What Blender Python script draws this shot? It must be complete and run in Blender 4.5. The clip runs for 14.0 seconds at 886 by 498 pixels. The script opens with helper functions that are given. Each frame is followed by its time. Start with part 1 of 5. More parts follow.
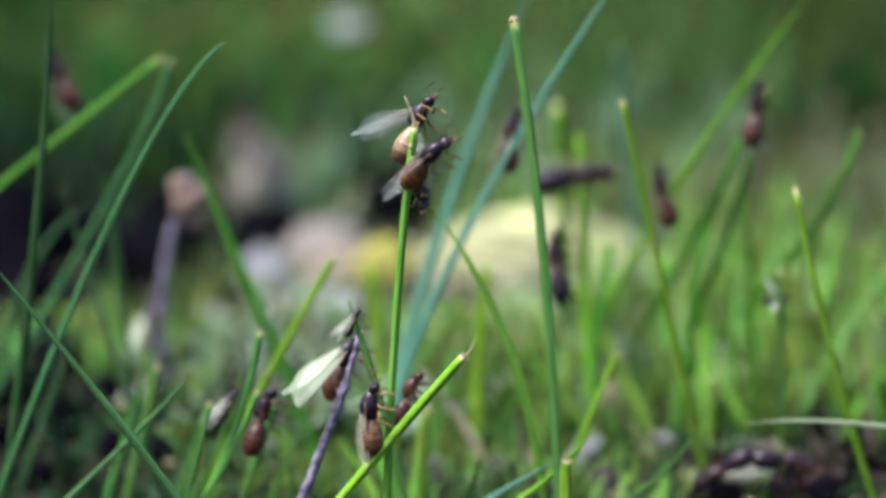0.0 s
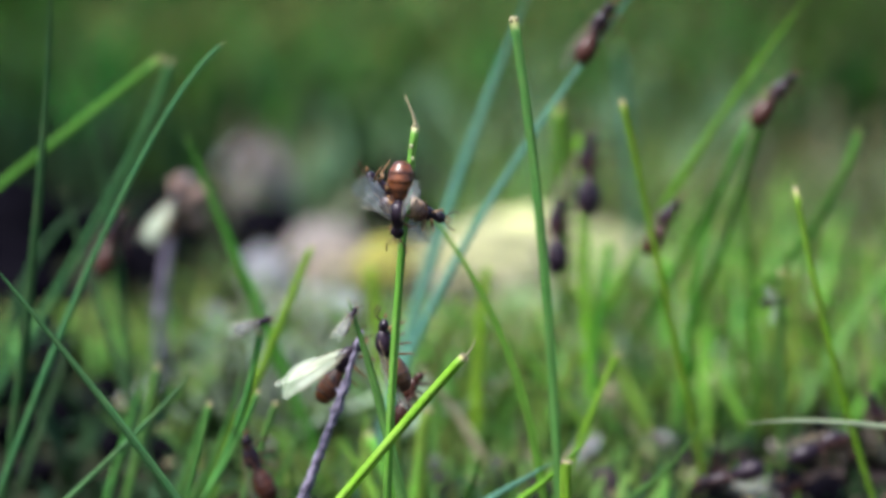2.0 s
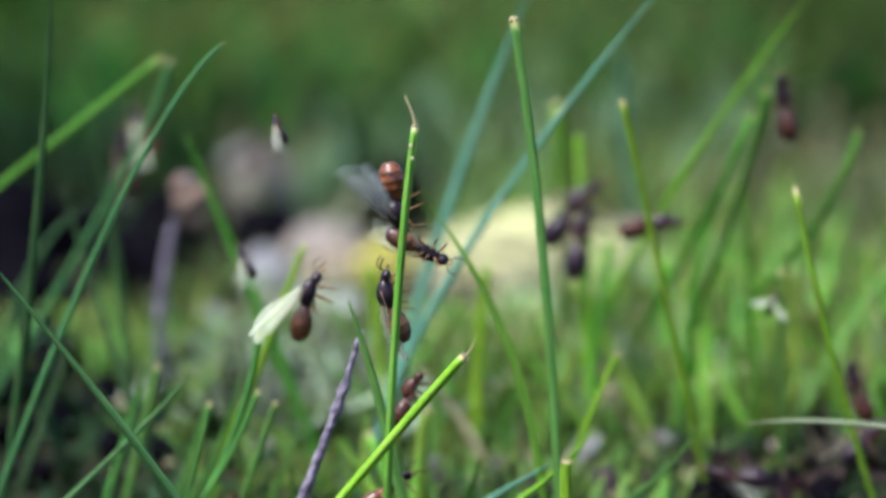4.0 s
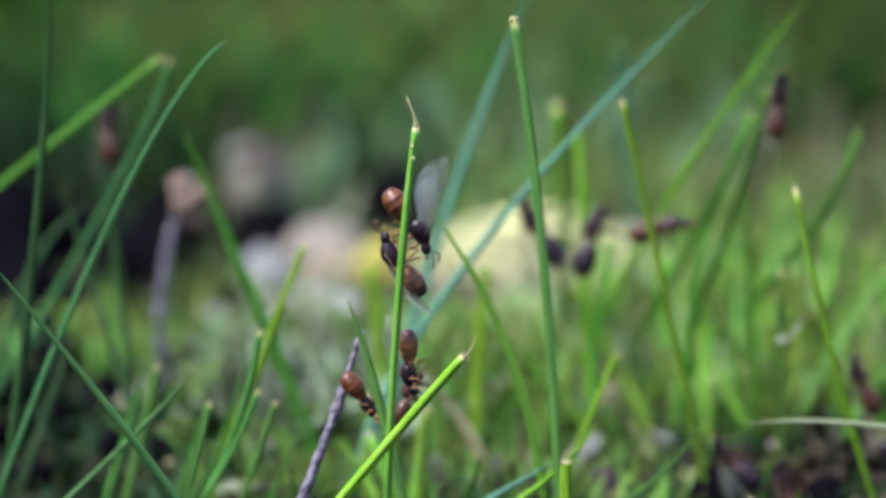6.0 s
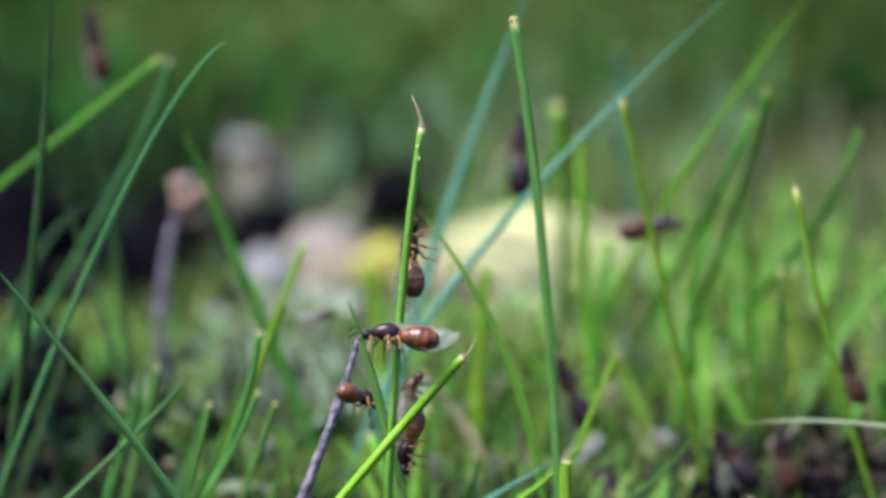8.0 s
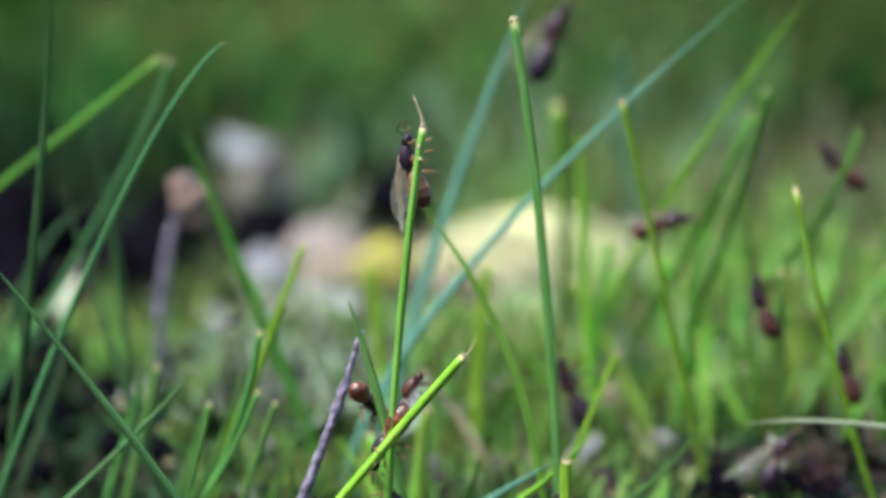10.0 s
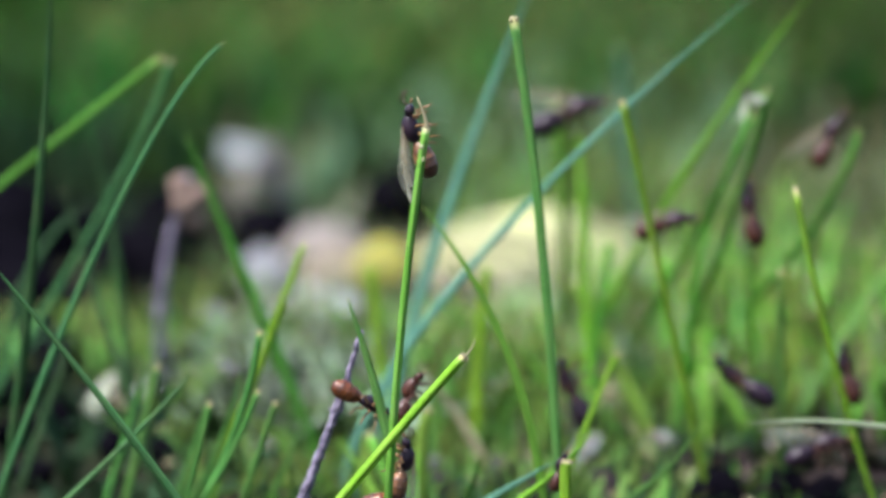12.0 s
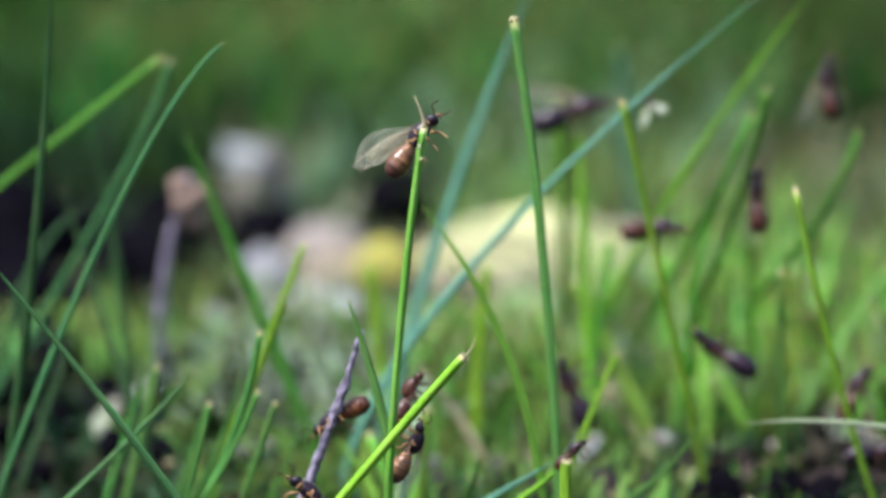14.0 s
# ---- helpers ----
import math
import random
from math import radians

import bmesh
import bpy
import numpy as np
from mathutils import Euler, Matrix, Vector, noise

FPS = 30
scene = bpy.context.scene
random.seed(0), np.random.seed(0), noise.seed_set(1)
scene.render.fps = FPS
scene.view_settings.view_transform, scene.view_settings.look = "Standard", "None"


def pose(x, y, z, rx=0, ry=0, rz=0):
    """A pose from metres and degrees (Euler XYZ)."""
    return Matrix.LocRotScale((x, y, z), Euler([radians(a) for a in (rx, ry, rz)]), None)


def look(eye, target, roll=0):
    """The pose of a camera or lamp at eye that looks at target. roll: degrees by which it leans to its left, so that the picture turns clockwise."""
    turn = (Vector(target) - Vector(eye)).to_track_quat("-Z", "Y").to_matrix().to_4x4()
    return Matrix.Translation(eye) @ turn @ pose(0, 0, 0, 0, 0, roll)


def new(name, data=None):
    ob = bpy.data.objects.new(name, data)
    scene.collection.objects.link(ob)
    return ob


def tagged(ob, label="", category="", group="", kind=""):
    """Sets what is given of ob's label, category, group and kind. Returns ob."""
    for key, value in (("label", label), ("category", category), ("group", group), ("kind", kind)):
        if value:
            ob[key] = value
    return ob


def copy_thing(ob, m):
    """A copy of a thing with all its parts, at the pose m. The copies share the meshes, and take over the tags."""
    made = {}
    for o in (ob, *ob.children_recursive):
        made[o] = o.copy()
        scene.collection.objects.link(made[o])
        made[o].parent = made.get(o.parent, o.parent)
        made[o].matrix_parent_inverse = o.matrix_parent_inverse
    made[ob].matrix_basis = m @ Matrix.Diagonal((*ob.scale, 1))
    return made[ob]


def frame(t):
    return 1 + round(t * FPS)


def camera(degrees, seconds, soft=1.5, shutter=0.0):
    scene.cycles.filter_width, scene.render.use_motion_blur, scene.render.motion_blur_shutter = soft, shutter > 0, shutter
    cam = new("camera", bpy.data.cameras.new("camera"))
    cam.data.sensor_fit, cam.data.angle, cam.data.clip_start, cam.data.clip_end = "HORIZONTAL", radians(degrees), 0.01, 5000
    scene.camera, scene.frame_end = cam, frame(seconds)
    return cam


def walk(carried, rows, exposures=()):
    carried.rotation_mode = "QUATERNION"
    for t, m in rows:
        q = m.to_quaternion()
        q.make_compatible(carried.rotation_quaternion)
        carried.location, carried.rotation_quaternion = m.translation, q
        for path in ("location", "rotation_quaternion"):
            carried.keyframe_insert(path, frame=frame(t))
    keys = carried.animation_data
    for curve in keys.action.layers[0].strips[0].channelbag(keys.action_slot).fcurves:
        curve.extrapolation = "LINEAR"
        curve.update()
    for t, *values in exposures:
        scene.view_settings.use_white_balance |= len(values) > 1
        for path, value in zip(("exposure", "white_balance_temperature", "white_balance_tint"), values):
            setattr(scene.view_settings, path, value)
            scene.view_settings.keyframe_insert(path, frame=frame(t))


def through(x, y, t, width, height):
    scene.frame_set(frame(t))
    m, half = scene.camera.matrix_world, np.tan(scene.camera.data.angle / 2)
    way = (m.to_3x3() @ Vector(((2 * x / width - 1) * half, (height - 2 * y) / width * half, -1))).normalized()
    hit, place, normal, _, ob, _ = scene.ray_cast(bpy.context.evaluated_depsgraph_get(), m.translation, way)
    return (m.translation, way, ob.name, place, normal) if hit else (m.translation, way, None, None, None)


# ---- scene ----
cam = camera(20, 14.0, soft=3.3)
EYE, AIM = (0.0, -0.23568, 0.06112), (0.0, 0.0, 0.028)
walk(cam, [(0.0, look(EYE, AIM)), (14.0, look(EYE, AIM))], [(0.0, 1.2, 6080, 15), (3.2, 1.2, 6080, 15), (8.2, 1.26, 6080, 15), (14.0, 1.32, 6080, 15)])
cam.data.dof.use_dof = True
cam.data.dof.focus_distance = 0.239
cam.data.dof.aperture_fstop = 14.5

# ---- light: a bright hazy sky and a veiled sun from high up ----
SUN_UP, SUN_TURN = 62, -122
world = bpy.data.worlds.new("sky")
scene.world = world
world.use_nodes = True
wn = world.node_tree
sky = wn.nodes.new("ShaderNodeTexSky")
sky.sky_type, sky.sun_disc = "NISHITA", False
sky.sun_elevation, sky.sun_rotation = radians(SUN_UP), radians(SUN_TURN)
sky.dust_density, sky.ozone_density = 3.0, 0.6
wn.nodes["Background"].inputs["Strength"].default_value = 0.11
wn.links.new(sky.outputs["Color"], wn.nodes["Background"].inputs["Color"])
sun = new("sun", bpy.data.lights.new("sun", "SUN"))
sun.data.energy, sun.data.angle, sun.data.color = 3.7, radians(16), (1.0, 0.97, 0.91)
_e, _r = radians(SUN_UP), radians(SUN_TURN)
sun.matrix_world = look((math.sin(_r) * math.cos(_e), math.cos(_r) * math.cos(_e), math.sin(_e)), (0, 0, 0))

MM = 0.001


# ---- materials ----
def nodes_of(name):
    m = bpy.data.materials.new(name)
    m.use_nodes = True
    t = m.node_tree
    return m, t, t.nodes["Principled BSDF"], t.nodes["Material Output"]


def node(t, kind, **values):
    n = t.nodes.new(kind)
    for key, value in values.items():
        n.inputs[key.replace("_", " ")].default_value = value
    return n


def mixed(t, factor, a, b, how="MIX"):
    n = t.nodes.new("ShaderNodeMix")
    n.data_type, n.blend_type = "RGBA", how
    for socket, value in ((n.inputs[0], factor), (n.inputs[6], a), (n.inputs[7], b)):
        if isinstance(value, bpy.types.NodeSocket):
            t.links.new(value, socket)
        elif isinstance(value, (int, float)):
            socket.default_value = value
        else:
            socket.default_value = (*value, 1) if len(value) == 3 else value
    return n.outputs[2]


def ramp(t, source, stops):
    n = t.nodes.new("ShaderNodeValToRGB")
    while len(n.color_ramp.elements) < len(stops):
        n.color_ramp.elements.new(0.5)
    for e, (at, c) in zip(n.color_ramp.elements, stops):
        e.position, e.color = at, (*c, 1) if not isinstance(c, (int, float)) else (c, c, c, 1)
    t.links.new(source, n.inputs[0])
    return n.outputs[0]


def noisy(t, scale, detail=3.0, rough=0.6, vector=None):
    n = node(t, "ShaderNodeTexNoise", Scale=scale, Detail=detail, Roughness=rough)
    if vector is not None:
        t.links.new(vector, n.inputs["Vector"])
    return n.outputs["Fac"]


def bumped(t, height, strength, distance):
    n = node(t, "ShaderNodeBump", Strength=strength, Distance=distance)
    t.links.new(height, n.inputs["Height"])
    return n.outputs["Normal"]


def place_of(t):
    return t.nodes.new("ShaderNodeTexCoord").outputs["Object"]


def leaf_material(name, body, tip, dry_from=0.972, through=0.2, islands=False, rough=0.5, vary=False, patches=55.0):
    """Grass: lengthwise ribs, a drier tip, light shining through."""
    m, t, p, out = nodes_of(name)
    uv = t.nodes.new("ShaderNodeTexCoord").outputs["UV"]
    split = t.nodes.new("ShaderNodeSeparateXYZ")
    t.links.new(uv, split.inputs[0])
    stretch = node(t, "ShaderNodeMapping")
    stretch.inputs["Scale"].default_value = (9.0, 0.6, 1.0) if islands else (5.0, 1.6, 1.0)
    t.links.new(uv, stretch.inputs["Vector"])
    ribs = noisy(t, 2.2, 2.0, 0.5, stretch.outputs[0])
    blot = noisy(t, 420.0, 4.0, 0.6, place_of(t))
    dark = tuple(c * 0.38 for c in body)
    pale = tuple(min(1, c * 1.45 + 0.012) for c in body)
    colour = mixed(t, ramp(t, ribs, [(0.36, 0.0), (0.64, 1.0)]), dark, pale)
    stain = noisy(t, 160.0, 3.0, 0.6, place_of(t))
    colour = mixed(t, ramp(t, stain, [(0.42, 0.0), (0.7, 0.32)]), colour, tuple(c * 0.45 for c in body))
    colour = mixed(t, ramp(t, blot, [(0.4, 0.0), (0.8, 0.3)]), colour, tuple(0.5 * (a + b) for a, b in zip(body, tip)))
    colour = mixed(t, ramp(t, split.outputs["Y"], [(dry_from, 0.0), (min(0.999, dry_from + 0.05), 1.0)]), colour, tip)
    info = t.nodes.new("ShaderNodeNewGeometry" if islands else "ShaderNodeObjectInfo")
    chance = info.outputs["Random Per Island" if islands else "Random"]
    hue = node(t, "ShaderNodeHueSaturation")
    spread = 0.055 if islands else 0.045 if vary else 0.02
    h = t.nodes.new("ShaderNodeMapRange")
    h.inputs["To Min"].default_value, h.inputs["To Max"].default_value = 0.5 - spread, 0.5 + spread * 0.6
    t.links.new(chance, h.inputs["Value"])
    v = t.nodes.new("ShaderNodeMapRange")
    v.inputs["To Min"].default_value, v.inputs["To Max"].default_value = (0.4, 1.45) if islands or vary else (0.85, 1.15)
    t.links.new(chance, v.inputs["Value"])
    t.links.new(h.outputs[0], hue.inputs["Hue"])
    t.links.new(v.outputs[0], hue.inputs["Value"])
    t.links.new(colour, hue.inputs["Color"])
    colour = hue.outputs[0]
    if islands:
        patch = noisy(t, patches, 3.0, 0.6, place_of(t))
        colour = mixed(t, 1.0, colour, ramp(t, patch, [(0.34, 0.36), (0.66, 1.25)]), "MULTIPLY")
    t.links.new(colour, p.inputs["Base Color"])
    p.inputs["Roughness"].default_value = 0.75 if islands else rough
    p.inputs["Specular IOR Level"].default_value = 0.07 if islands else 0.2
    t.links.new(bumped(t, ribs, 0.7, 0.00015), p.inputs["Normal"])
    glow = t.nodes.new("ShaderNodeBsdfTranslucent")
    warm = mixed(t, 1.0, colour, (1.0, 1.15, 0.55), "MULTIPLY")
    t.links.new(warm, glow.inputs["Color"])
    mix = t.nodes.new("ShaderNodeMixShader")
    mix.inputs[0].default_value = through
    t.links.new(p.outputs[0], mix.inputs[1])
    t.links.new(glow.outputs[0], mix.inputs[2])
    t.links.new(mix.outputs[0], out.inputs["Surface"])
    return m


def plain_material(name, a, b, scale, rough=0.6, relief=0.5, depth=0.0002, coat=0.0, metal=0.0, islands=False, gloss=0.4, spread=(0.3, 0.7)):
    m, t, p, out = nodes_of(name)
    where = place_of(t)
    big, fine = noisy(t, scale, 4.0, 0.6, where), noisy(t, scale * 7, 3.0, 0.6, where)
    colour = mixed(t, ramp(t, big, [(spread[0], 0.0), (spread[1], 1.0)]), a, b)
    colour = mixed(t, ramp(t, fine, [(0.4, 0.0), (0.8, 0.45)]), colour, tuple(0.45 * c for c in a))
    if islands:
        g = t.nodes.new("ShaderNodeNewGeometry")
        colour = mixed(t, 1.0, colour, ramp(t, g.outputs["Random Per Island"], [(0.0, 0.35), (1.0, 1.0)]), "MULTIPLY")
    t.links.new(colour, p.inputs["Base Color"])
    p.inputs["Roughness"].default_value = rough
    p.inputs["Metallic"].default_value = metal
    p.inputs["Specular IOR Level"].default_value = gloss
    p.inputs["Coat Weight"].default_value = coat
    t.links.new(bumped(t, fine, relief, depth), p.inputs["Normal"])
    return m


def chitin(name, dark, light, band=0.0, rough=0.38, tail=None, gloss=0.25):
    """Insect armour: fine hairs' sheen, darker rings across the abdomen."""
    m, t, p, out = nodes_of(name)
    where = place_of(t)
    blot = noisy(t, 900.0, 3.0, 0.6, where)
    colour = mixed(t, ramp(t, blot, [(0.3, 0.0), (0.75, 1.0)]), dark, light)
    if band:
        wave = node(t, "ShaderNodeTexWave", Scale=band, Distortion=0.6, Detail=1.0)
        wave.bands_direction = "X"
        t.links.new(where, wave.inputs["Vector"])
        colour = mixed(t, ramp(t, wave.outputs["Fac"], [(0.8, 0.0), (0.99, 0.6)]), colour, tuple(0.25 * c for c in dark))
    if tail:
        split = t.nodes.new("ShaderNodeSeparateXYZ")
        t.links.new(where, split.inputs[0])
        back = t.nodes.new("ShaderNodeMapRange")
        back.inputs["From Min"].default_value, back.inputs["From Max"].default_value = -0.0022, -0.0040
        t.links.new(split.outputs["X"], back.inputs["Value"])
        colour = mixed(t, back.outputs[0], colour, tail)
    t.links.new(colour, p.inputs["Base Color"])
    p.inputs["Roughness"].default_value = rough
    p.inputs["Specular IOR Level"].default_value = gloss
    p.inputs["Coat Weight"].default_value = 0.1
    p.inputs["Coat Roughness"].default_value = 0.25
    t.links.new(bumped(t, noisy(t, 4500.0, 3.0, 0.6, where), 0.45, 0.00005), p.inputs["Normal"])
    return m


def membrane(name, tint, solid):
    """Clear wing skin that scatters some light."""
    m, t, p, out = nodes_of(name)
    p.inputs["Base Color"].default_value = (*tint, 1)
    p.inputs["Roughness"].default_value = 0.3
    clear = t.nodes.new("ShaderNodeBsdfTransparent")
    glow = t.nodes.new("ShaderNodeBsdfTranslucent")
    glow.inputs["Color"].default_value = (*tint, 1)
    a, b = t.nodes.new("ShaderNodeMixShader"), t.nodes.new("ShaderNodeMixShader")
    a.inputs[0].default_value = 0.5
    t.links.new(p.outputs[0], a.inputs[1])
    t.links.new(glow.outputs[0], a.inputs[2])
    film = noisy(t, 500.0, 2.0, 0.5, place_of(t))
    t.links.new(ramp(t, film, [(0.3, solid * 0.8), (0.7, min(1, solid * 1.25))]), b.inputs[0])
    t.links.new(clear.outputs[0], b.inputs[1])
    t.links.new(a.outputs[0], b.inputs[2])
    t.links.new(b.outputs[0], out.inputs["Surface"])
    return m


GRASS = leaf_material("grass_green", (0.092, 0.30, 0.055), (0.42, 0.40, 0.16))
STALK_GREEN = leaf_material("stalk_green", (0.125, 0.33, 0.03), (0.5, 0.48, 0.25), dry_from=0.985, through=0.12)
GRASS_LIME = leaf_material("grass_lime", (0.19, 0.45, 0.012), (0.55, 0.50, 0.24))
GRASS_DEEP = leaf_material("grass_deep", (0.055, 0.20, 0.06), (0.3, 0.3, 0.12))
GRASS_TEAL = leaf_material("grass_bluish", (0.14, 0.36, 0.25), (0.28, 0.44, 0.3), through=0.2)
GRASS_PALE = leaf_material("grass_bleached", (0.38, 0.46, 0.28), (0.5, 0.5, 0.34))
# much darker copy of the grass green, with shade put into its colour
GRASS_SHADE = leaf_material("grass_shaded", (0.018, 0.078, 0.018), (0.2, 0.2, 0.1), through=0.12)
STALK_SCAR = plain_material("chewed_stalk", (0.34, 0.40, 0.16), (0.5, 0.5, 0.3), 900.0)
LAWN = leaf_material("lawn", (0.10, 0.22, 0.055), (0.36, 0.36, 0.12), dry_from=0.9, islands=True, through=0.35)
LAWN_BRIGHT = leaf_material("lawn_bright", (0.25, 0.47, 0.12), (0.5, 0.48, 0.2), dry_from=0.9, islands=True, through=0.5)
BLADE_BRIGHT = leaf_material("blade_bright", (0.26, 0.53, 0.07), (0.5, 0.48, 0.2), vary=True, through=0.5)
BLADE_GREEN = leaf_material("blade_green", (0.11, 0.26, 0.055), (0.36, 0.36, 0.12), vary=True, through=0.3)
BLADE_DRY = leaf_material("blade_dry", (0.40, 0.36, 0.21), (0.5, 0.42, 0.26), vary=True, through=0.25)
LAWN_PALE = leaf_material("bleached_lawn", (0.42, 0.43, 0.31), (0.5, 0.48, 0.36), islands=True, through=0.3)
LAWN_FAR = leaf_material("lawn_far", (0.030, 0.145, 0.012), (0.12, 0.15, 0.05), dry_from=0.9, islands=True, patches=16.0)
LAWN_DRY = leaf_material("dry_grass", (0.19, 0.24, 0.12), (0.4, 0.36, 0.2), dry_from=0.8, islands=True, through=0.3)
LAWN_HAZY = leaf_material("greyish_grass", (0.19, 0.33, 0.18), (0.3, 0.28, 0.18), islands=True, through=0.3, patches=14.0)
LAWN_BROWN = leaf_material("withered_grass", (0.09, 0.075, 0.04), (0.2, 0.16, 0.1), dry_from=0.8, islands=True, through=0.3)
# shaded copy of the lawn green: dim parts are darkened by colour
LAWN_SHADED = leaf_material("lawn_shaded", (0.020, 0.066, 0.024), (0.08, 0.1, 0.05), dry_from=0.9, islands=True, patches=24.0)
MOSS = leaf_material("moss", (0.085, 0.20, 0.085), (0.16, 0.2, 0.1), islands=True)
BROAD_PALE = leaf_material("pale_seedling_leaf", (0.38, 0.49, 0.37), (0.4, 0.46, 0.3), islands=True, through=0.35)
BROAD = leaf_material("seedling_leaf", (0.10, 0.25, 0.09), (0.3, 0.36, 0.16), islands=True, through=0.35)
STRAW = plain_material("straw", (0.30, 0.26, 0.13), (0.42, 0.38, 0.22), 500.0, islands=False)
LITTER = plain_material("leaf_litter", (0.10, 0.065, 0.05), (0.24, 0.18, 0.13), 300.0, 0.8, islands=True, gloss=0.12)
SOIL = plain_material("soil", (0.010, 0.012, 0.007), (0.030, 0.036, 0.018), 60.0, 0.95, 0.9, 0.001, gloss=0.06)
STONE = plain_material("pale_stone", (0.18, 0.16, 0.14), (0.31, 0.28, 0.24), 90.0, 0.8, 0.6, 0.0006)
ROSY_STONE = plain_material("rosy_stone", (0.18, 0.155, 0.14), (0.30, 0.265, 0.235), 90.0, 0.8, 0.6, 0.0006)
GREY_STONE = plain_material("grey_stone", (0.11, 0.115, 0.125), (0.20, 0.205, 0.215), 90.0, 0.8, 0.6, 0.0006)
# near black: the shade of hollows in the grass is put into this colour
SHADE_BLACK = plain_material("hollow_shade", (0.0025, 0.0022, 0.004), (0.0065, 0.006, 0.008), 120.0, 0.95, 0.9, 0.001, gloss=0.0)
TWIG = plain_material("twig_bark", (0.10, 0.085, 0.13), (0.50, 0.44, 0.58), 1100.0, 0.75, 1.0, 0.0004, spread=(0.34, 0.66))
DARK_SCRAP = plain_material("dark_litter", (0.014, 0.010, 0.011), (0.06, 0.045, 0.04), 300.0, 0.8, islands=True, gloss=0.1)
# dark litter whose colour also holds the shade of gaps in the grass
SHADED_LITTER = plain_material("shaded_litter", (0.012, 0.009, 0.011), (0.05, 0.038, 0.04), 260.0, 0.8, 0.7, 0.0003, gloss=0.15)
DEAD_LEAF = plain_material("dead_leaf", (0.10, 0.055, 0.035), (0.21, 0.13, 0.085), 150.0, 0.7, 0.6, 0.0003)
GREY_LEAF = plain_material("greyish_leaf", (0.17, 0.20, 0.20), (0.29, 0.33, 0.33), 260.0, 0.65, 0.6, 0.0003)
BEIGE_LEAF = plain_material("beige_leaf", (0.22, 0.18, 0.135), (0.36, 0.31, 0.235), 150.0, 0.7, 0.6, 0.0003)
PALE_LEAF = plain_material("bleached_leaf", (0.34, 0.40, 0.37), (0.52, 0.57, 0.52), 160.0, 0.6, 0.5, 0.0003)
LIME_LEAF = leaf_material("pale_lime_leaf", (0.46, 0.60, 0.30), (0.6, 0.64, 0.4), through=0.35)
YELLOW_LEAF = leaf_material("yellowing_leaf", (0.68, 0.70, 0.43), (0.8, 0.78, 0.5), through=0.3)
GOLD_LEAF = leaf_material("golden_leaf", (0.58, 0.56, 0.13), (0.6, 0.55, 0.2), through=0.35)
GRASS_OLIVE = leaf_material("grass_olive", (0.105, 0.33, 0.03), (0.26, 0.38, 0.08), through=0.32)
DARK_CHITIN = chitin("dark_chitin", (0.007, 0.004, 0.009), (0.022, 0.010, 0.018))
BROWN_CHITIN = chitin("brown_chitin", (0.026, 0.009, 0.006), (0.075, 0.025, 0.013))
RED_CHITIN = chitin("red_brown_chitin", (0.026, 0.008, 0.006), (0.22, 0.066, 0.016), band=330.0, gloss=0.5)
PALE_CHITIN = chitin("pale_banded_chitin", (0.09, 0.036, 0.016), (0.32, 0.15, 0.06), band=330.0, gloss=0.4, tail=(0.05, 0.018, 0.016))
CREAM_CHITIN = chitin("cream_chitin", (0.24, 0.14, 0.07), (0.48, 0.34, 0.19), band=330.0, gloss=0.4, tail=(0.07, 0.025, 0.018))
RINGED_CHITIN = chitin("ringed_chitin", (0.055, 0.022, 0.010), (0.28, 0.13, 0.05), band=330.0, gloss=0.45, tail=(0.045, 0.015, 0.014))
LEG_CHITIN = chitin("leg_chitin", (0.14, 0.075, 0.03), (0.29, 0.17, 0.07))
EYE_BLACK = chitin("eye_black", (0.006, 0.005, 0.006), (0.015, 0.012, 0.012), rough=0.2)
WING = membrane("wing_membrane", (0.68, 0.74, 0.72), 0.18)
WING_TAN = membrane("wing_straw", (0.66, 0.63, 0.46), 0.34)
WING_FAINT = membrane("wing_faint", (0.6, 0.58, 0.46), 0.07)
WING_MILKY = membrane("wing_milky", (0.76, 0.85, 0.64), 0.36)
HUSK = plain_material("seed_husk", (0.11, 0.075, 0.06), (0.29, 0.20, 0.15), 700.0, 0.8, 0.9, 0.0003)
WING_HAZY = membrane("wing_hazy", (0.72, 0.76, 0.64), 0.17)
WING_WHITE = membrane("wing_whitish", (0.84, 0.87, 0.84), 0.75)
VEIN = plain_material("wing_vein", (0.14, 0.10, 0.06), (0.26, 0.19, 0.11), 900.0)


# ---- builders ----
def link(name, bm, material, parent=None, label="", smooth=True):
    """One mesh object out of a bmesh, under a thing or on its own."""
    mesh = bpy.data.meshes.new(name)
    bm.to_mesh(mesh)
    bm.free()
    mesh.materials.append(material)
    if smooth:
        mesh.polygons.foreach_set("use_smooth", [True] * len(mesh.polygons))
    ob = new(name, mesh)
    ob.parent = parent
    return tagged(ob, label=label)


def bend(base, mid, tip, n):
    """Points along the arc that runs from base over mid to tip."""
    a, m, c = (Vector(q) for q in (base, mid, tip))
    b = 2 * m - (a + c) / 2
    return [a * (1 - s) ** 2 + b * 2 * s * (1 - s) + c * s * s for s in (i / n for i in range(n + 1))]


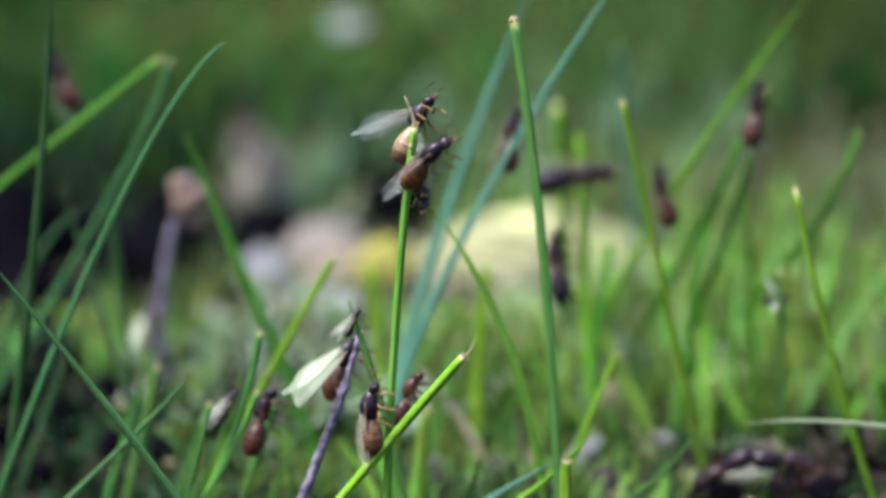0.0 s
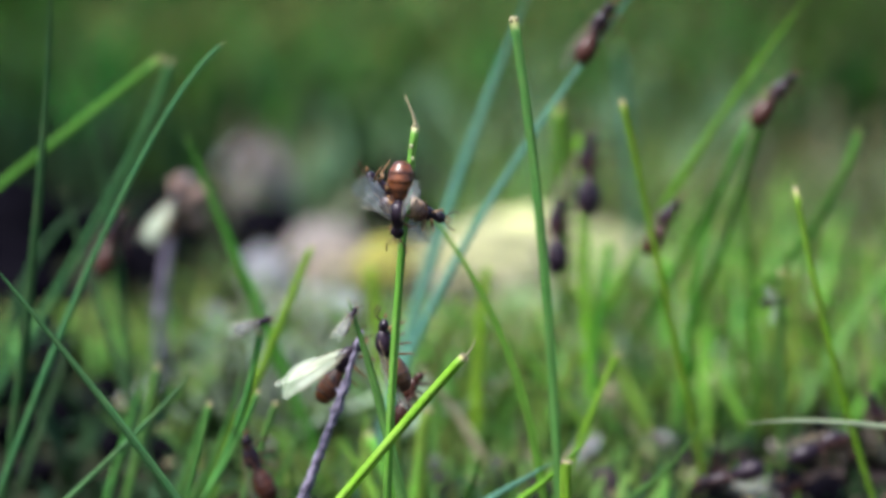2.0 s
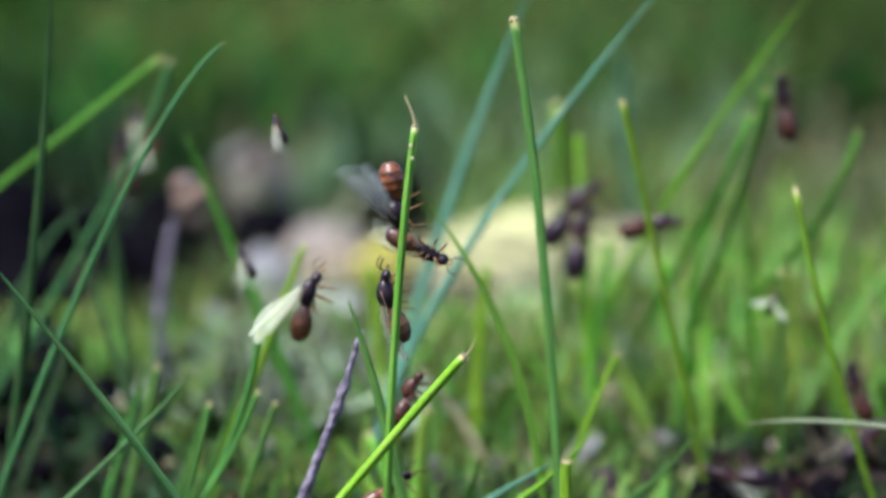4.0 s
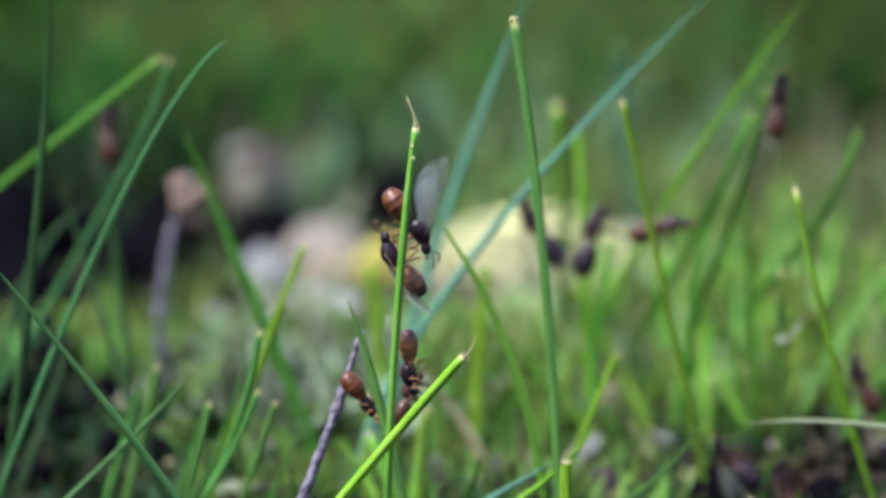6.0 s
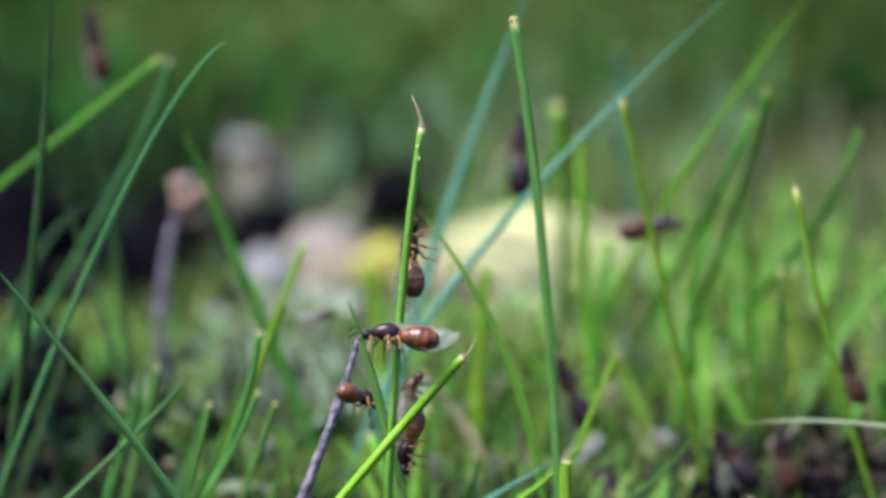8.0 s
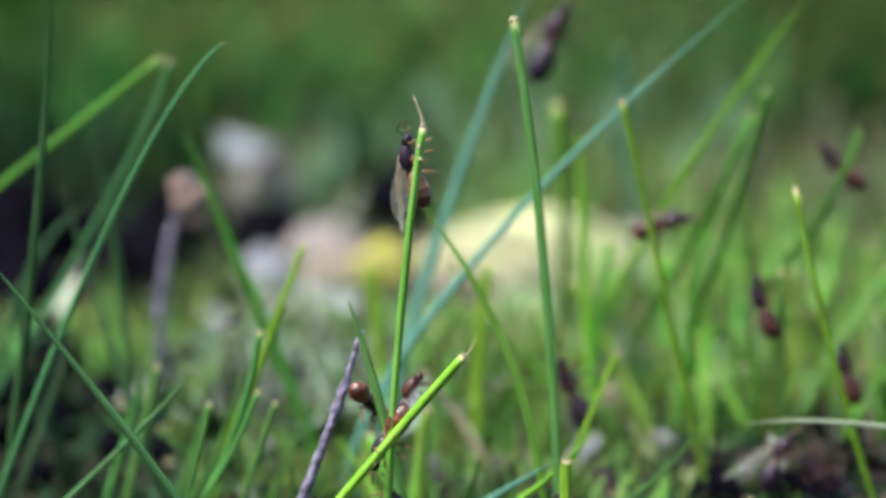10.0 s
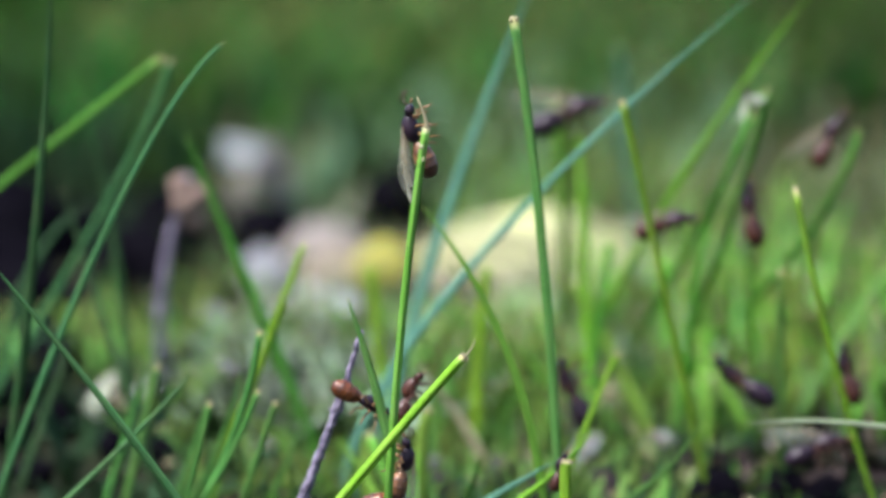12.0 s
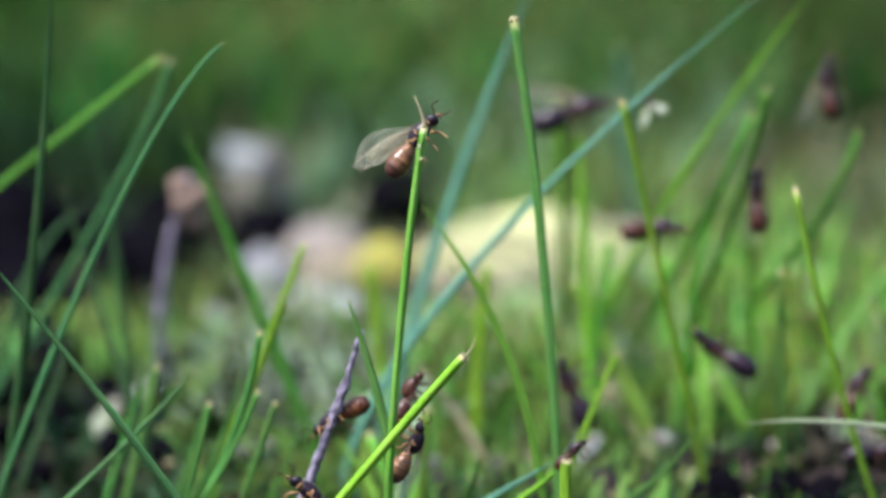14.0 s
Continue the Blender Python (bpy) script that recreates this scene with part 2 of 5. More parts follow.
def ribbon(points, width, thick, fold, profile, facing=(0, -1, 0.1), twist=0.0):
    """A grass blade as a closed, folded strip along the points; width along it by profile(s)."""
    bm = bmesh.new()
    uv = bm.loops.layers.uv.new("UVMap")
    n, across = len(points) - 1, (-1.0, -0.5, 0.0, 0.5, 1.0)
    rings, marks = [], {}
    for i, q in enumerate(points):
        s = i / n
        along = (points[min(n, i + 1)] - points[max(0, i - 1)]).normalized()
        side = along.cross(Vector(facing)).normalized()
        side = Matrix.Rotation(radians(twist) * s, 3, along) @ side
        out = side.cross(along).normalized()
        w = width * profile(s) / 2
        ring = []
        for back in (0, 1):
            for u in across if not back else across[::-1]:
                deep = fold * w * (1 - abs(u)) + (thick * (1.15 - abs(u)) if back else 0.0) * min(1, profile(s) * 1.5)
                v = bm.verts.new(q + side * (u * w) - out * deep)
                marks[v] = ((u + 1) / 2, s)
                ring.append(v)
        rings.append(ring)
    k = len(rings[0])
    for a, b in zip(rings, rings[1:]):
        for j in range(k):
            bm.faces.new((a[j], a[(j + 1) % k], b[(j + 1) % k], b[j]))
    bm.faces.new(rings[0])
    bm.faces.new(rings[-1][::-1])
    for f in bm.faces:
        for l in f.loops:
            l[uv].uv = marks[l.vert]
    bmesh.ops.recalc_face_normals(bm, faces=bm.faces)
    return bm


def pointed(s):
    return (0.72 + 0.28 * min(1, s * 5)) * max(0.03, (1 - s ** 2.6)) ** 0.8


def blunt(s):
    return (0.8 + 0.2 * min(1, s * 4)) * (1 - 0.35 * s) * min(1.0, 0.25 + (1 - s) * 14)


def clipped(s):
    return (0.8 + 0.2 * min(1, s * 4)) * (1 - 0.12 * s)


def tube(points, radius, sides=8):
    """A round stalk along the points; radius by radius(s)."""
    bm = bmesh.new()
    n, rings = len(points) - 1, []
    for i, q in enumerate(points):
        along = (points[min(n, i + 1)] - points[max(0, i - 1)]).normalized()
        ref = Vector((0, 1, 0)) if abs(along.y) < 0.9 else Vector((1, 0, 0))
        a = along.cross(ref).normalized()
        b = along.cross(a)
        r = radius(i / n)
        rings.append([bm.verts.new(q + (a * math.cos(k * math.tau / sides) + b * math.sin(k * math.tau / sides)) * r) for k in range(sides)])
    for a, b in zip(rings, rings[1:]):
        for j in range(sides):
            bm.faces.new((a[j], a[(j + 1) % sides], b[(j + 1) % sides], b[j]))
    bm.faces.new(rings[0])
    bm.faces.new(rings[-1][::-1])
    bmesh.ops.recalc_face_normals(bm, faces=bm.faces)
    return bm


def mm(*q):
    return Vector(q) * MM


def grass_blade(base, mid, tip, width, material, label, cut=False, fold=-0.35, twist=0.0, n=20, group="", shape=None):
    """A rooted blade in millimetres; cut ones end in a dry frayed edge."""
    width *= 0.85
    a = mm(*base)
    points = [q * MM - a for q in bend(base, mid, tip, n)]
    thing = new("grass_blade")
    thing.matrix_basis = Matrix.Translation(a)
    link("blade", ribbon(points, width * MM, 0.16 * MM * min(1.6, max(0.6, width)), fold, shape or (clipped if cut else pointed), twist=twist), material, thing)
    rib = [q + Vector((0, -0.02 * width * MM, 0)) for q in points[1:-1]]
    link("midrib", tube(rib, lambda s: 0.07 * width * MM * (1.05 - 0.8 * s), 5), material, thing)
    if cut:
        way = (points[-1] - points[-2]).normalized()
        side = way.cross(Vector((0, -1, 0))).normalized()
        rnd = random.Random(round(sum(tip) * 10))
        w = width * MM * 0.42
        for k in (-0.8, -0.45, -0.1, 0.25, 0.6, 0.9):
            q = points[-1] + side * w * k
            fray = [q - way * 0.25 * MM, q + way * rnd.uniform(0.05, 0.15) * MM, q + way * rnd.uniform(0.15, 0.42) * MM + side * rnd.uniform(-0.12, 0.12) * MM]
            link("frayed_fibre", tube(fray, lambda s: 0.11 * MM * width * (1.05 - 0.8 * s), 6), STRAW, thing, "dry straw-coloured fibre")
    return tagged(thing, label, "grass", group or "tall grass blades")


# ---- ground ----
SOIL_Z = -8.0


def ground_sheet():
    bm = bmesh.new()
    rings, spokes = [0.0] + [0.004 * 1.16 ** k for k in range(92)], 96
    rows = []
    for r in rings:
        row = []
        for k in range(spokes):
            a = k * math.tau / spokes
            x, y = r * math.cos(a), 0.06 + r * math.sin(a)
            rough = noise.noise(Vector((x * 60, y * 60, 0))) * 0.0016 + noise.noise(Vector((x * 220, y * 220, 3))) * 0.0007
            row.append(bm.verts.new((x, y, (rough - 0.0006) * (1 if r < 3 else 0) + SOIL_Z * MM)))
        rows.append(row)
    for a, b in zip(rows, rows[1:]):
        for k in range(spokes):
            if a is rows[0]:
                continue
            bm.faces.new((a[k], b[k], b[(k + 1) % spokes], a[(k + 1) % spokes]))
    bm.faces.new(rows[1])
    for v in rows[0]:
        bm.verts.remove(v)
    bmesh.ops.recalc_face_normals(bm, faces=bm.faces)
    tagged(link("ground", bm, SOIL), "dark damp soil under short grass", "ground", kind="structure")


def field(name, label, material, seed, count, xs, ys, tall, wide, lean=0.35, where=None, category="grass"):
    """Countless short blades, each a folded leaf of five joints."""
    rnd = np.random.RandomState(seed)
    verts, faces, uvs = [], [], []
    made = 0
    while made < count:
        x, y = rnd.uniform(*xs), ys[0] + (ys[1] - ys[0]) * rnd.uniform() ** 1.35
        if (where and rnd.uniform() > where(x, y)) or (HOLLOWS and bare_of_grass(x, y)):
            made += 0.25
            continue
        made += 1
        h, w = rnd.uniform(*tall), rnd.uniform(*wide) / 2
        a, turn = rnd.uniform(0, math.tau), rnd.uniform(0, math.tau)
        tilt, bow = rnd.normal(0, lean), rnd.normal(0, lean)
        d, e = np.array((math.cos(a), math.sin(a), 0)), np.array((math.cos(turn), math.sin(turn), 0))
        f = np.array((-e[1], e[0], 0))
        start = len(verts)
        for i in range(5):
            s = i / 4
            c = np.array((x, y, SOIL_Z - 0.5)) + d * h * (tilt * s + bow * s * s) + np.array((0, 0, h * s * (1 - 0.12 * abs(bow) * s)))
            ww = w * (0.75 + 0.25 * min(1, s * 4)) * max(0.04, 1 - s ** 2.2)
            for u in (-1, 0, 1):
                verts.append((c + e * ww * u + f * (0.3 * w * (u == 0))) * MM)
        for i in range(4):
            for j in range(2):
                q = start + i * 3 + j
                faces.append((q, q + 1, q + 4, q + 3))
                for jj, ii in ((j, i), (j + 1, i), (j + 1, i + 1), (j, i + 1)):
                    uvs.extend((jj / 2, ii / 4))
    mesh = bpy.data.meshes.new(name)
    mesh.from_pydata([tuple(v) for v in verts], [], faces)
    mesh.uv_layers.new(name="UVMap").data.foreach_set("uv", uvs)
    mesh.polygons.foreach_set("use_smooth", [True] * len(mesh.polygons))
    mesh.materials.append(material)
    return tagged(new(name, mesh), label, category, kind="stuff")


def litter(name, label, seed, count, xs, ys, size, material):
    """Small curled scraps of dead leaf and stem lying on the soil."""
    rnd = random.Random(seed)
    bm = bmesh.new()
    for _ in range(count):
        x, y, r = rnd.uniform(*xs), rnd.uniform(*ys), rnd.uniform(*size)
        m = pose(x * MM, y * MM, (SOIL_Z + rnd.uniform(0.2, 1.4)) * MM, rnd.uniform(-35, 35), rnd.uniform(-35, 35), rnd.uniform(0, 360))
        long, curl = rnd.uniform(1.2, 3.2), rnd.uniform(-0.5, 0.9)
        rows = []
        for i in range(4):
            s = i / 3 - 0.5
            w = 0.5 * (1 - (2 * s) ** 2 * 0.7) * rnd.uniform(0.7, 1.1)
            rows.append([bm.verts.new(m @ (Vector((s * long, u * w, curl * (u * u * 0.5 + s * s) + k)) * r * MM)) for u, k in ((-1, 0), (0, 0.05), (1, 0), (0, -0.12))])
        for a, b in zip(rows, rows[1:]):
            for j in range(4):
                bm.faces.new((a[j], a[(j + 1) % 4], b[(j + 1) % 4], b[j]))
        bm.faces.new(rows[0])
        bm.faces.new(rows[-1][::-1])
    bmesh.ops.recalc_face_normals(bm, faces=bm.faces)
    return tagged(link(name, bm, material), label, "litter", kind="stuff")


def pebble(x, y, size, material, label, name="stone", seed=0):
    """A lump half sunk in the soil; size is its three lengths in millimetres."""
    bm = bmesh.new()
    bmesh.ops.create_icosphere(bm, subdivisions=4, radius=1.0)
    for v in bm.verts:
        k = 1 + 0.22 * noise.noise(v.co * 1.3 + Vector((seed * 7.3, 0, 0))) + 0.07 * noise.noise(v.co * 4 + Vector((seed, 2, 0)))
        v.co = Vector((v.co.x * size[0] / 2, v.co.y * size[1] / 2, v.co.z * size[2] / 2)) * k * MM
    ob = link(name, bm, material)
    ob.matrix_basis = pose(x * MM, y * MM, (SOIL_Z + size[2] * 0.28) * MM, 0, 0, seed * 40)
    return tagged(ob, label, name.replace("_", " "))


def broad_leaf(base, tip, width, rise, material, label, seed=0, tilt=0):
    """A fallen leaf: arched blade with wavy rim, midrib and stalk."""
    a, c = mm(*base), mm(*tip)
    along = c - a
    length, thing = along.length, new("fallen_leaf")
    thing.matrix_basis = Matrix.Translation(a) @ along.to_track_quat("X", "Z").to_matrix().to_4x4() @ pose(0, 0, 0, tilt)
    bm = bmesh.new()
    uv = bm.loops.layers.uv.new("UVMap")
    marks, rows = {}, []
    for i in range(25):
        s = i / 24
        w = width * MM / 2 * (math.sin(math.pi * min(1, s * 0.97 + 0.03)) ** 0.65)
        row = []
        for u in (-1, -0.75, -0.5, -0.25, 0, 0.25, 0.5, 0.75, 1):
            z = rise * MM * (math.sin(math.pi * s) * (1 - 0.6 * u * u)) + 0.06 * width * MM * noise.noise(Vector((s * 5, u * 2, seed))) - 0.02 * width * MM * (u == 0)
            v = bm.verts.new((s * length, u * w * (1 + 0.1 * noise.noise(Vector((s * 9, seed, 0)))), z))
            marks[v] = ((u + 1) / 2, s * 0.9)
            row.append(v)
        rows.append(row)
    for p, q in zip(rows, rows[1:]):
        for j in range(8):
            f = bm.faces.new((p[j], p[j + 1], q[j + 1], q[j]))
            for l in f.loops:
                l[uv].uv = marks[l.vert]
    bmesh.ops.solidify(bm, geom=list(bm.faces), thickness=0.25 * MM)
    link("leaf_blade", bm, material, thing)
    rib = [Vector((s * length, 0, rise * MM * math.sin(math.pi * min(1, max(0, s))) + 0.1 * MM)) for s in (-0.2, -0.1, 0, 0.1, 0.25, 0.4, 0.55, 0.7, 0.85, 0.97)]
    link("midrib", tube(rib, lambda s: 0.45 * MM * (1.1 - s), 6), STRAW, thing, "pale midrib and stalk")
    return tagged(thing, label, "leaf")


ground_sheet()

# ---- the tall blades round the ants ----
STEM = grass_blade((-5.69, 0, -8.03), (-4.64, 0, 18.17), (-2.61, 0, 39.54), 0.98, STALK_GREEN, "slender upright green grass stalk with a dried curled tip", cut=True, fold=-1.1, n=28)
tip = mm(*(-2.61, 0, 39.54)) - STEM.matrix_basis.translation
curl = [tip + mm(*q) for q in ((0, 0, -0.4), (0.02, 0, 0.4), (-0.2, 0, 1.2), (-0.6, -0.1, 2.2), (-0.95, 0, 3.0))]
link("dried_tip", tube(curl, lambda s: MM * (0.24 - 0.2 * s), 6), STRAW, STEM, "withered curled straw-coloured tip")
for share, off in ((0.925, 0.12), (0.958, -0.16)):
    spot = bmesh.new()
    bmesh.ops.create_icosphere(spot, subdivisions=2, radius=0.18 * MM)
    where = STEM.matrix_basis.translation
    line = [q * MM - where for q in bend((-5.69, 0, -8.03), (-4.64, 0, 18.17), (-2.61, 0, 39.54), 200)]
    for v in spot.verts:
        v.co = Vector((v.co.x * 1.1, v.co.y * 0.3, v.co.z * 1.3)) + line[int(share * 200)] + mm(off, -0.36, 0)
    link("pale_scar", spot, STALK_SCAR, STEM, "pale chewed spot on the stalk")
SHORT_CUT = grass_blade((-19.77, -3.09, -8.02), (-6.71, -1.2, 7.74), (1.98, -1, 17.8), 1.2, GRASS_LIME, "bright green mown blade leaning with a frayed cut end", cut=True, fold=-1.0)
tip = mm(*(1.98, -1, 17.8)) - SHORT_CUT.matrix_basis.translation
curl = [tip + mm(*q) for q in ((-0.2, 0, -0.1), (0.4, 0, 0.35), (0.8, 0, 0.9), (1.05, 0, 1.8))]
link("dried_tip", tube(curl, lambda s: MM * (0.14 - 0.11 * s), 6), STRAW, SHORT_CUT, "thin withered strand at the cut end")
grass_blade((-1.91, 4, -8.02), (-5.62, 4, 10.06), (-9.28, 4, 22.75), 1.35, GRASS, "thin green grass blade bowed over", fold=-0.4)
ARCH = grass_blade((11.05, 15.5, -8.02), (7.18, 17.5, 13.21), (-2.09, 20.0, 29.58), 1.15, GRASS_OLIVE, "arching slender green grass blade", fold=-0.05, n=26)
grass_blade((12.23, 14, -8.09), (10.17, 14, 23.95), (7, 14, 49.04), 1.2, GRASS, "tall straight green grass blade with a bleached tip", cut=True, fold=-0.25, n=26)
grass_blade((-8.29, 61.56, -8.01), (-0.35, 62.14, 21.11), (11.3, 60, 53.01), 1.7, GRASS_TEAL, "broad bluish green grass blade standing at a slant", fold=-0.4)
CROSS = grass_blade((-6.18, 44.9, -8.01), (-0.16, 42.45, 18.28), (23.73, 40, 59.06), 1.25, GRASS_TEAL, "long bluish grass blade leaning far over", fold=-0.4, n=26)
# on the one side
# the GRASS_SHADE blades on this side carry its dimness as colour
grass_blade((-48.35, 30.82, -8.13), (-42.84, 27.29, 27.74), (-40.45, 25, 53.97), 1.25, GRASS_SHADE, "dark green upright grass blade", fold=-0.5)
grass_blade((-97.65, 68.13, -8.07), (-60.62, 60.75, 20.87), (-32.71, 56, 42.5), 1.12, GRASS_OLIVE, "wide yellowish green blade with a withered tip", cut=True, fold=-0.3)
grass_blade((-60.38, 65.21, -8.01), (-40.17, 60.36, 24.55), (-31.81, 58, 42.04), 1.05, GRASS_DEEP, "green mown grass blade leaning over", cut=True, fold=-0.4)
grass_blade((-49.66, 26.39, -8), (-34.05, 24.2, 28.86), (-22.33, 22, 46.35), 0.9, GRASS_DEEP, "long narrow green grass blade with a blunt dry tip", fold=-0.5, shape=blunt)
grass_blade((-18.59, 4.47, -8.04), (-32.25, 3.23, 11.79), (-43.95, 2, 27.23), 1.0, GRASS_DEEP, "narrow dark green grass blade slanting across", fold=-0.6)
grass_blade((-47, 15, -8.02), (-31.06, 14.5, 7.18), (-25.52, 14.0, 13.46), 0.7, GRASS_DEEP, "short narrow grass blade leaning over", fold=-0.6)
grass_blade((-28.62, 23.76, -8.04), (-22.1, 20.88, 4.92), (-18.75, 18, 16.88), 0.85, GRASS, "short mown grass blade with a pale cut end", cut=True, fold=-0.5)
grass_blade((-30.22, 21.56, -8), (-23.53, 19.78, 1.17), (-18.99, 18, 10.75), 0.75, GRASS, "short mown grass blade with a pale cut end", cut=True, fold=-0.5)
SWAY = grass_blade((-27.04, 42.29, -8.03), (-20.1, 37.57, 10.32), (-15.05, 36, 23.75), 1.3, GRASS_LIME, "yellowish green leaning grass blade", fold=-0.4, shape=blunt)
grass_blade((-30.42, 34.42, -8), (-27.85, 32.71, -0.6), (-25.29, 31, 6.8), 0.8, GRASS, "short pale green grass blade", fold=-0.5, cut=True)
grass_blade((-13.68, 59.08, -8.06), (-22.47, 56.32, 14.78), (-29.91, 55, 33.59), 1.6, GRASS_OLIVE, "green grass blade leaning back", fold=-0.4)
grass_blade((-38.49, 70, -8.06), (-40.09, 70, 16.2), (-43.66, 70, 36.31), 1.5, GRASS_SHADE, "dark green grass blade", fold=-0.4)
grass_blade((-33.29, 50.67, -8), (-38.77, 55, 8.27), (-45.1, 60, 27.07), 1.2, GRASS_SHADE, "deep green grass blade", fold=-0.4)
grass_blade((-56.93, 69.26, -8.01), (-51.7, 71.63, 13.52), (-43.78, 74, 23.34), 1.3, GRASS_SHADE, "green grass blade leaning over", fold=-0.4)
grass_blade((-36.14, 40, -8), (-33.95, 40, 0.54), (-31.77, 40, 9.08), 1.0, GRASS, "short pale green grass blade", cut=True, fold=-0.4)
grass_blade((-29.64, 35.1, -8.01), (-24.63, 29.47, 1.24), (-21.13, 27, 12.14), 0.9, GRASS, "narrow green grass blade in a tuft", fold=-0.4)
grass_blade((-28.99, 17.66, -8.01), (-26.06, 15.83, 0.85), (-23.57, 14, 10.15), 0.7, GRASS, "short mown grass blade with a pale cut end", cut=True, fold=-0.4)
grass_blade((-23.2, 26.41, -8), (-20.37, 24.7, 0.21), (-17.54, 23, 8.43), 0.9, GRASS, "short green grass blade with a dry end", cut=True, fold=-0.4)
grass_blade((-38.32, 38.17, -8), (-35.3, 36.59, 1.33), (-32.29, 35, 10.65), 1.0, GRASS, "short pale green grass blade", fold=-0.4)
grass_blade((-20.18, 40.62, -8), (-17.59, 39.31, -1.82), (-14.99, 38, 4.35), 0.8, GRASS, "short yellowish grass blade", fold=-0.4)
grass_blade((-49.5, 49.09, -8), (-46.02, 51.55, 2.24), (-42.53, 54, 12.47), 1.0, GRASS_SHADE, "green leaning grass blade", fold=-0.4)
# on the other side
grass_blade((30.42, 41.41, -8.07), (23.52, 36.42, 21.54), (19.26, 34, 39.23), 0.95, GRASS_LIME, "upright light green grass blade with a pale cut end", cut=True, fold=-0.4)
grass_blade((12.12, 79.42, -8.13), (27.16, 61.56, 25.91), (42.58, 50, 51.38), 1.05, GRASS_LIME, "long green grass blade leaning over", fold=-0.4)
grass_blade((48.08, 29.45, -8.02), (41.69, 26.43, 11.33), (36.82, 25, 30.8), 0.85, GRASS_LIME, "light green grass blade with a dry tip", cut=True, fold=-0.5)
grass_blade((29.69, 111.92, -8.01), (41.7, 65.73, 17.07), (48.27, 55, 34.38), 1.25, GRASS_OLIVE, "broad green blade with a blunt end", fold=-0.4, shape=blunt)
grass_blade((21.01, 101.9, -8.03), (30.41, 62.49, 21.26), (35.78, 55, 36.02), 1.05, GRASS_OLIVE, "green blade with a bleached cut end", cut=True, fold=-0.4)
grass_blade((27.6, 88.01, -8.04), (33.83, 60.07, 21.99), (36.85, 50, 39.22), 1.05, GRASS_OLIVE, "green blade end up in the air with a cut end", cut=True, fold=-0.4)
grass_blade((38.82, 44.71, -8), (38.09, 42.35, 5.96), (37.36, 40, 19.91), 0.8, GRASS, "thin upright green stalk", cut=True, fold=-0.6)
grass_blade((15.12, 119.04, -8.06), (16.29, 97.59, 13.97), (14.66, 88, 34.48), 1.7, GRASS_LIME, "green upright blade behind the others", cut=True, fold=-0.4)
grass_blade((38.22, 62.1, -8), (36.84, 60.05, 10.99), (35.45, 58, 29.97), 1.3, GRASS_OLIVE, "green upright grass blade", fold=-0.4)
grass_blade((18.58, 71.0, -8.02), (17.2, 70.0, 21.03), (16.42, 70.0, 32.17), 1.7, GRASS_LIME, "upright yellowish green blade in the lawn", fold=-0.4, shape=blunt)
grass_blade((17.70, 67.0, -8.02), (18.98, 66.0, 10.46), (20.62, 66.0, 19.49), 1.6, GRASS_OLIVE, "leaning green blade in the lawn", fold=-0.4, shape=blunt)
grass_blade((28.15, 65.0, -8.02), (30.73, 64.0, 16.32), (33.64, 64.0, 26.61), 1.5, GRASS_OLIVE, "leaning green blade in the lawn", fold=-0.4, shape=blunt)
grass_blade((4.14, 61.0, -8.02), (4.45, 60.0, 8.73), (5.44, 60.0, 17.6), 1.8, GRASS_LIME, "short upright lime green blade", fold=-0.4, shape=blunt)
grass_blade((-6.62, 73.0, -8.02), (-8.14, 72.0, 8.74), (-9.02, 72.0, 15.83), 2.0, GRASS_LIME, "yellowish lime blade beside the pale leaf", fold=-0.4, shape=blunt)
grass_blade((-3.25, 27.67, -8), (4.09, 20.83, -1.85), (11.42, 14, 4.3), 1.1, GRASS_TEAL, "low bluish blade lying over the litter", fold=-0.5)
grass_blade((-4.21, 17.69, -8.01), (9.01, 15.85, 0.67), (15.24, 14, 7.81), 0.8, GRASS_LIME, "short thin leaning grass blade", fold=-0.5)
grass_blade((12.51, 6, -8), (12.12, 6, 0.93), (12.11, 6, 6.01), 1.5, GRASS_LIME, "short mown grass stub with a frayed end", cut=True, fold=-0.5)
grass_blade((10.92, 30, -8.03), (15.81, 30, 5.36), (18.7, 30, 12.32), 0.85, GRASS_LIME, "short light green grass blade", cut=True, fold=-0.4)
grass_blade((10.07, 28.8, -7.84), (21.71, 24.4, -0.75), (27.3, 20, 8.56), 0.8, GRASS, "short green leaning grass blade", fold=-0.4)
grass_blade((1.23, 30.48, -8), (2.7, 25.24, -2.05), (4.17, 20, 3.9), 0.9, GRASS, "short green grass blade", fold=-0.4)
grass_blade((96.31, 31.7, -8.05), (55.9, 21.22, 4.68), (31.43, 20, 6.89), 0.95, GRASS_PALE, "bleached dry grass blade arching sideways", fold=-0.3, n=26)

